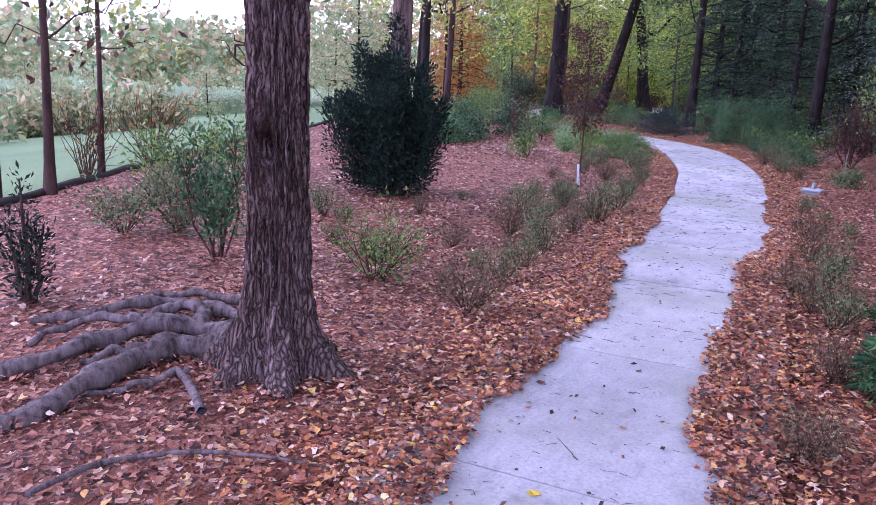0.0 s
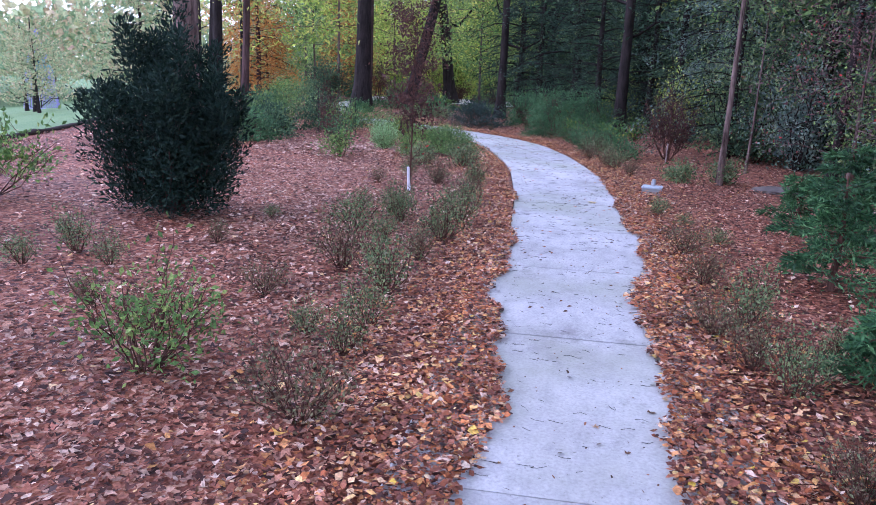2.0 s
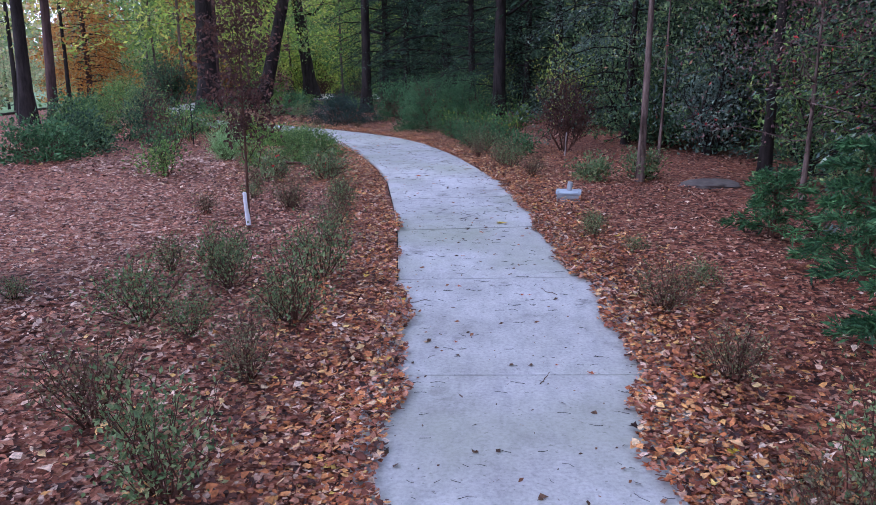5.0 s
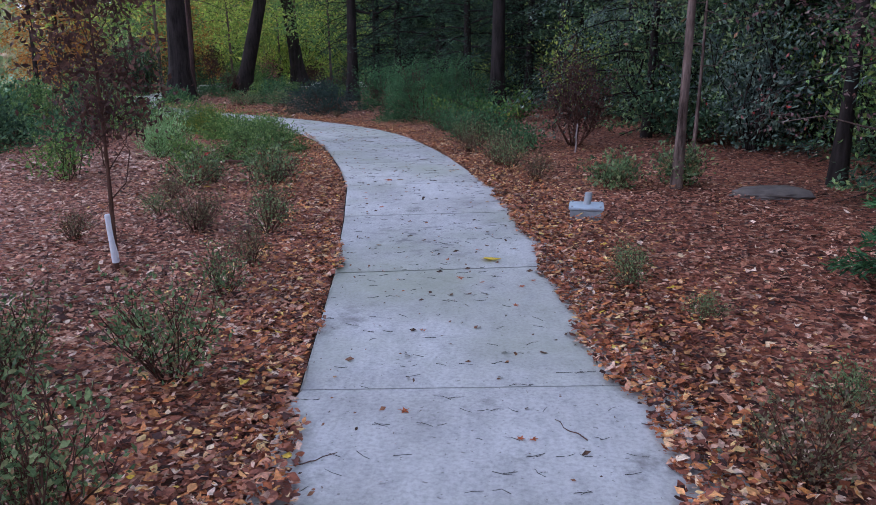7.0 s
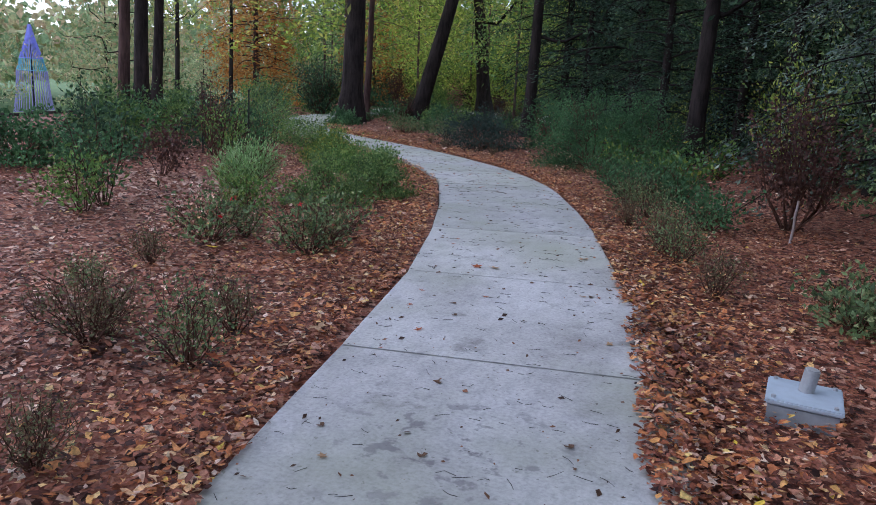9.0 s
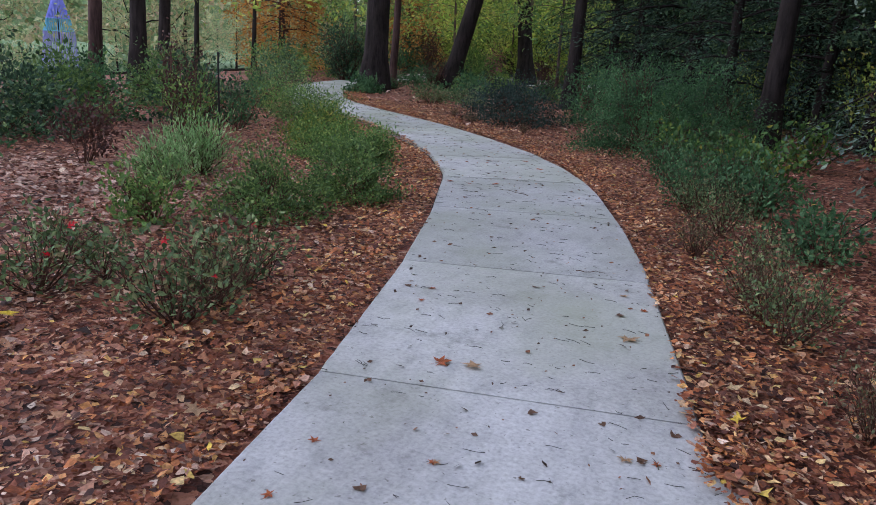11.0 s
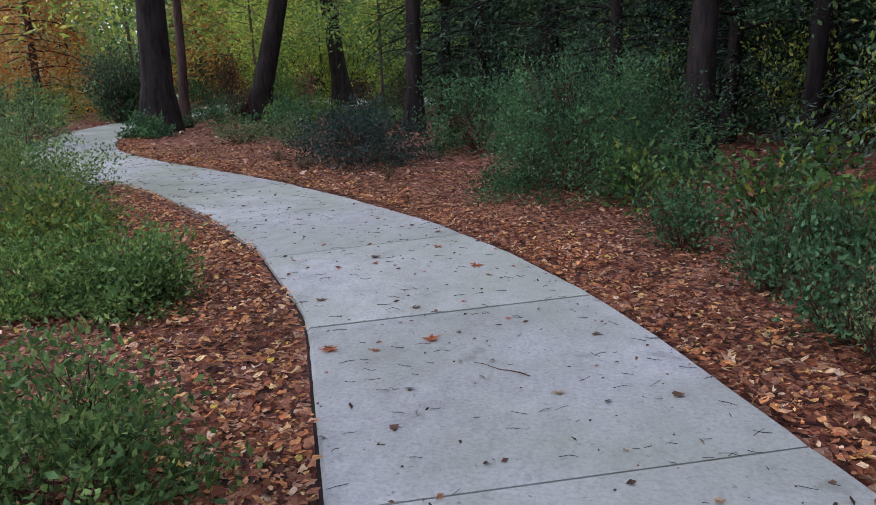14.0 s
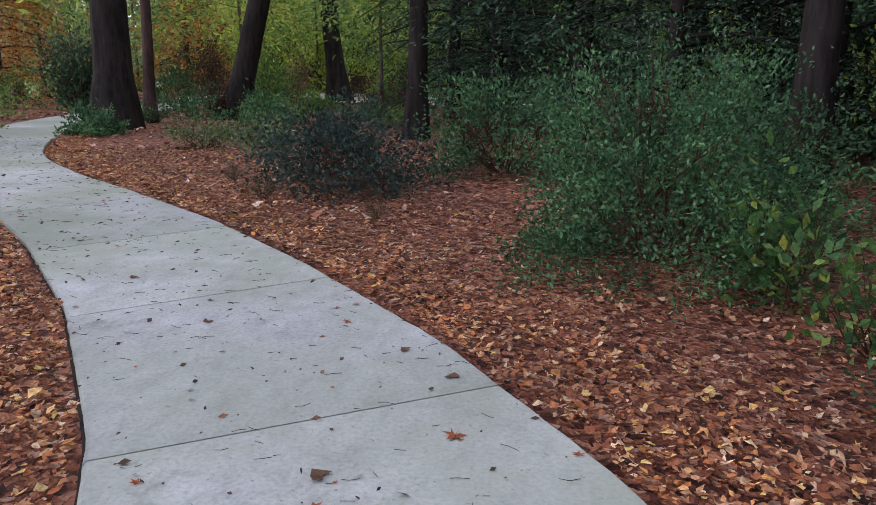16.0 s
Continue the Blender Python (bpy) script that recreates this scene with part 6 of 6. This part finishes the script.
litter("verge_leaves", 8000, None, 0.042, verge, VERGE_LEAF, "lobed orange leaves drifted along the path's edge", 9, pile=0.05, band=(1.6, 29.0, 0.36, 1.3), lobed=True)
litter("bright_leaves", 9000, None, 0.036, verge, OCHRE_LEAF, "ochre and orange leaves scattered on the litter", 18, pile=0.05, band=(2.5, 27.0, 0.4, 1.7))
litter("fallen_leaves", 48000, (-11.5, -2.2, 0.5, 16.5), 0.046, verge, DRY_LEAF, "brown fallen leaves under the trees", 3, lambda x, y, r: x > lawn_edge(y) + 0.1)
litter("fallen_leaves", 17000, (-13.0, -3.5, 15.5, 25.0), 0.055, verge, DRY_LEAF, "brown fallen leaves under the trees", 7, lambda x, y, r: np.abs(across(x, y)[0]) > 2.6)
litter("fallen_leaves", 32000, (-3.0, 7.0, 2.0, 28.0), 0.05, verge, DRY_LEAF, "brown fallen leaves on the wood's floor", 4, lambda x, y, r: across(x, y)[0] > 2.5)
litter("fallen_leaves", 14000, (-15.0, 1.0, 23.5, 38.0), 0.085, verge, DRY_LEAF, "brown fallen leaves round the bend", 5, lambda x, y, r: x > lawn_edge(y) + 0.1)
# An oval patch of paler leaves in the open bed.
litter("fallen_leaves", 12000, (-7.6, -3.2, 14.2, 18.6), 0.06, verge, PALE_LEAF, "pale leaves in the open bed", 6, lambda x, y, r: ((x + 5.4) / 1.9) ** 2 + ((y - 16.3) / 1.4) ** 2 < r.uniform(0.2, 1.3, len(x)))

# Pale leaves here paint the brighter light on the bed's near part.
litter("fallen_leaves", 9000, (-3.6, -0.9, 3.6, 11.5), 0.04, verge, PALE_LEAF, "fallen leaves beside the path, coloured pale for brighter light", 17)
litter("fallen_leaves", 18000, (-6.8, -2.0, 7.5, 15.5), 0.042, verge, PALE_LEAF, "pale leaves scattered over the open bed", 16, lambda x, y, r: ((x + 4.2) / 2.2) ** 2 + ((y - 11.8) / 4.0) ** 2 < r.uniform(0.1, 1.2, len(x)))

# single leaves lying on the concrete
def star_leaf(name, mat, lobes, deep, stem, seed):
    rng = np.random.default_rng(seed)
    v, f = [(0, 0, 0.004)], []
    n = lobes * 2
    for k in range(n):
        a = -2.4 + 4.8 * k / (n - 1)
        r = 1.0 if k % 2 == 0 else deep
        r *= 1 - 0.25 * abs(a) / 2.4
        v.append((r * math.cos(a), r * math.sin(a), 0.06 + 0.14 * rng.random() * r))
    for k in range(1, n):
        f.append((0, k, k + 1))
    b = len(v)
    v += [(-0.02, 0.03, 0.01), (-0.02, -0.03, 0.01), (-stem, 0.02, 0.05)]
    f.append((b, b + 1, b + 2))
    me = bpy.data.meshes.new(name)
    me.from_pydata(v, [], f)
    me.materials.append(mat)
    return me


LEAFS = {"yellow": star_leaf("fallen_leaf", YELLOW_LEAF, 5, 0.6, 0.8, 1), "red": star_leaf("fallen_leaf", RED_LEAF, 5, 0.4, 0.9, 2), "tan": star_leaf("fallen_leaf", TAN_LEAF, 5, 0.5, 0.7, 3), "dark": star_leaf("fallen_leaf", DARK_LEAF, 3, 0.7, 0.9, 4)}
LOOK = {"yellow": "bright yellow fallen leaf on the concrete", "red": "red-brown star-shaped leaf on the concrete", "tan": "tan dry leaf on the concrete", "dark": "dark curled leaf on the concrete"}


def single_leaf(tone, x, y, s, turn, label=""):
    ob = new("fallen_leaf", LEAFS[tone])
    ob.matrix_basis = Matrix.LocRotScale((x, y, 0.003), Euler((rnd.uniform(-0.15, 0.15), rnd.uniform(-0.15, 0.15), turn)), (s, s, s))
    tagged(ob, label or LOOK[tone], "leaf", "leaves on the path")


for tone, x, y, s in [("yellow", -0.34, 11.71, 0.085), ("yellow", 0.14, 3.45, 0.04), ("red", -2.66, 18.61, 0.06), ("red", -3.05, 18.46, 0.06), ("tan", -2.13, 18.15, 0.03), ("red", -2.6, 19.83, 0.06), ("tan", -0.85, 15.37, 0.06), ("red", -1.45, 14.7, 0.055), ("tan", -1.32, 14.74, 0.06), ("dark", -3.23, 19.98, 0.045), ("dark", -2.97, 20.71, 0.04), ("red", -2.9, 20.28, 0.05)]:
    single_leaf(tone, x, y, s, rnd.uniform(0, 6.28))
for tone, x, y, s in [("tan", -1.7, 13.07, 0.1), ("tan", -1.71, 12.78, 0.085), ("tan", -2.17, 12.51, 0.08), ("red", -1.87, 12.52, 0.09), ("yellow", -3.11, 14.15, 0.09), ("tan", -1.94, 13.92, 0.08), ("tan", -0.45, 5.73, 0.06), ("yellow", 0.5, 7.65, 0.05), ("yellow", 0.37, 12.07, 0.05), ("yellow", 0.6, 11.15, 0.06), ("tan", -1.25, 7.8, 0.07), ("tan", -2.69, 16.26, 0.09)]:
    ob = new("fallen_leaf", LEAFS[tone])
    ob.matrix_basis = Matrix.LocRotScale((x, y, 0.022), Euler((rnd.uniform(-0.25, 0.25), rnd.uniform(-0.25, 0.25), rnd.uniform(0, 6.28))), (s * 0.65,) * 3)
    tagged(ob, {"yellow": "bright yellow leaf on the brown litter", "red": "red-brown broad leaf on the litter", "tan": "large pale tan leaf on the litter"}[tone], "leaf", "large leaves on the litter")
for k in range(170):
    i = rnd.randrange(int(np.argmin(np.abs(MID[:, 1] - 3))), int(np.argmin(np.abs(MID[:, 1] - 28))))
    d = rnd.uniform(-0.68, 0.68)
    x, y = MID[i] + MID_N[i] * d
    tone = rnd.choice(("red", "red", "dark", "dark", "tan"))
    single_leaf(tone, float(x), float(y), rnd.uniform(0.014, 0.034), rnd.uniform(0, 6.28))

# crumbs of leaf on the concrete
rng = np.random.default_rng(33)
n = 2200
lo, hi = int(np.argmin(np.abs(MID[:, 1] - 2))), int(np.argmin(np.abs(MID[:, 1] - 29)))
i = rng.integers(lo, hi, n)
side = rng.uniform(-0.72, 0.72, n)
c = MID[i] + MID_N[i] * side[:, None] + rng.normal(size=(n, 2)) * 0.03
a, q = rng.uniform(0, 6.28, n), 0.006 + 0.016 * rng.random(n) ** 3
ux, uy = np.cos(a) * q, np.sin(a) * q
z = np.full(n, 0.0035)
w = rng.uniform(0.25, 0.6, n)
v = np.stack([np.stack([c[:, 0] - ux, c[:, 1] - uy, z], 1), np.stack([c[:, 0] - uy * w, c[:, 1] + ux * w, z + q * 0.5], 1), np.stack([c[:, 0] + ux, c[:, 1] + uy, z + q * 0.3], 1), np.stack([c[:, 0] + uy * w, c[:, 1] - ux * w, z], 1)], 1)
tagged(new("leaf_crumbs", raw_mesh("leaf_crumbs", v, np.arange(n * 4).reshape(n, 4), CRUMB)), "brown crumbs of leaf strewn on concrete", "leaf crumbs", kind="stuff")

# needles and twigs strewn over the concrete
rng = np.random.default_rng(31)
lines = []
lo, hi = int(np.argmin(np.abs(MID[:, 1] - 2))), int(np.argmin(np.abs(MID[:, 1] - 28)))
for k in range(1300):
    i = rng.integers(lo, hi)
    x, y = MID[i] + MID_N[i] * rng.uniform(-0.7, 0.7)
    a, q = rng.normal() * 0.5 + (3.14 if k % 2 else 0), rng.uniform(0.008, 0.035)
    dx, dy = math.cos(a) * q, math.sin(a) * q
    lines.append((bent((x - dx, y - dy, 0.004), (x + dx, y + dy, 0.005), rng, 3, 0.06), np.linspace(0.0012, 0.0008, 3)))
tagged(new("pine_needles", tubes("pine_needles", lines, SHADE_BARK, 4)), "dark needles and bits of twig strewn on concrete", "twigs", kind="stuff")
for x, y, q, turn in [(0.12, 3.84, 0.09, 2.4), (-2.34, 18.32, 0.12, 2.7), (-1.23, 16.28, 0.08, 0.3), (-0.04, 9.61, 0.08, 2.2), (-0.13, 8.29, 0.07, 1.2), (-0.83, 9.37, 0.07, 0.6)]:
    dx, dy = math.cos(turn) * q, math.sin(turn) * q
    tagged(new("twig", tubes("twig", [(bent((x - dx, y - dy, 0.007), (x + dx, y + dy, 0.009), rng, 7, 0.03), np.linspace(0.0024, 0.0012, 7))], TWIG, 6)), "dark thin twig lying on the concrete path", "twig", "twigs on the path")
for x, y, n in [(-3.42, 14.5, 5), (-2.62, 14.55, 4), (-0.72, 18.3, 2), (-2.75, 15.1, 3)]:
    for k in range(n):
        ob = new("red_flower", LEAFS["red"].copy())
        ob.data.materials[0] = RED_PETAL
        ob.matrix_basis = Matrix.LocRotScale((x + rnd.uniform(-0.2, 0.2), y + rnd.uniform(-0.2, 0.2), rnd.uniform(0.12, 0.3)), Euler((rnd.uniform(-1, 1), rnd.uniform(-1, 1), 0)), (0.03,) * 3)
        tagged(ob, "small red azalea blossom", "flower", "red azalea blossoms")

# ---- concrete slabs ----
path_root = new("path")
tagged(path_root, "winding pale concrete garden path in jointed slabs", "path", kind="structure")
JOINTS = [-12, -10.4, -8.8, -7.2, -5.6, -4, -2.5, -0.95, 0.55, 2.05, 3.55, 5.1, 6.71, 8.35, 9.97, 11.5, 13.05, 14.6, 16.1, 17.62, 19.05]
cut = [int(np.argmin(np.abs(MID[:, 1] - y))) for y in JOINTS]
WIDE = {cut[12], cut[15], cut[16], cut[20]}
while cut[-1] + 15 < len(MID):
    cut.append(cut[-1] + 15)
for a, b in zip(cut[:-1], cut[1:]):
    g = 0.1 if a in WIDE else 0.045
    g2 = 0.1 if b in WIDE else 0.045
    idx = np.arange(a, b + 1)
    pts, nor = MID[idx].copy(), MID_N[idx]
    along = np.stack([-nor[:, 1], nor[:, 0]], 1)
    pts[0] += along[0] * g * 0.09
    pts[-1] -= along[-1] * g2 * 0.09
    e = 0.012
    bm = bmesh.new()
    rings = []
    for q, (p, n) in enumerate(zip(pts, nor)):
        lw, rw = LEFT[idx[q]], RIGHT[idx[q]]
        prof = [(-lw, -0.11), (-lw, -e), (-lw + e, 0.0), (rw - e, 0.0), (rw, -e), (rw, -0.11)]
        drop = 0.004 if q in (0, len(pts) - 1) else 0
        rings.append([bm.verts.new((p[0] + n[0] * u, p[1] + n[1] * u, z - (drop if z > -0.1 else 0))) for u, z in prof])
    for r0, r1 in zip(rings[:-1], rings[1:]):
        for k in range(6):
            bm.faces.new((r0[k], r0[(k + 1) % 6], r1[(k + 1) % 6], r1[k]))
    bm.faces.new(rings[0][::-1])
    bm.faces.new(rings[-1])
    bmesh.ops.recalc_face_normals(bm, faces=bm.faces[:])
    part("slab", bm, CONCRETE, path_root)
# Dark sheet under the slabs that reaches just past both edges.
tagged(new("path_bed", raw_mesh("path_bed", np.concatenate([np.c_[MID - MID_N * (LEFT + 0.012)[:, None], np.full(len(MID), -0.037)], np.c_[MID + MID_N * (RIGHT + 0.008)[:, None], np.full(len(MID), -0.037)]]), [[k, k + len(MID), k + len(MID) + 1, k + 1] for k in range(len(MID) - 1)], EDGING)), "dark bed under the path, showing at joints and edges", "soil", kind="structure")
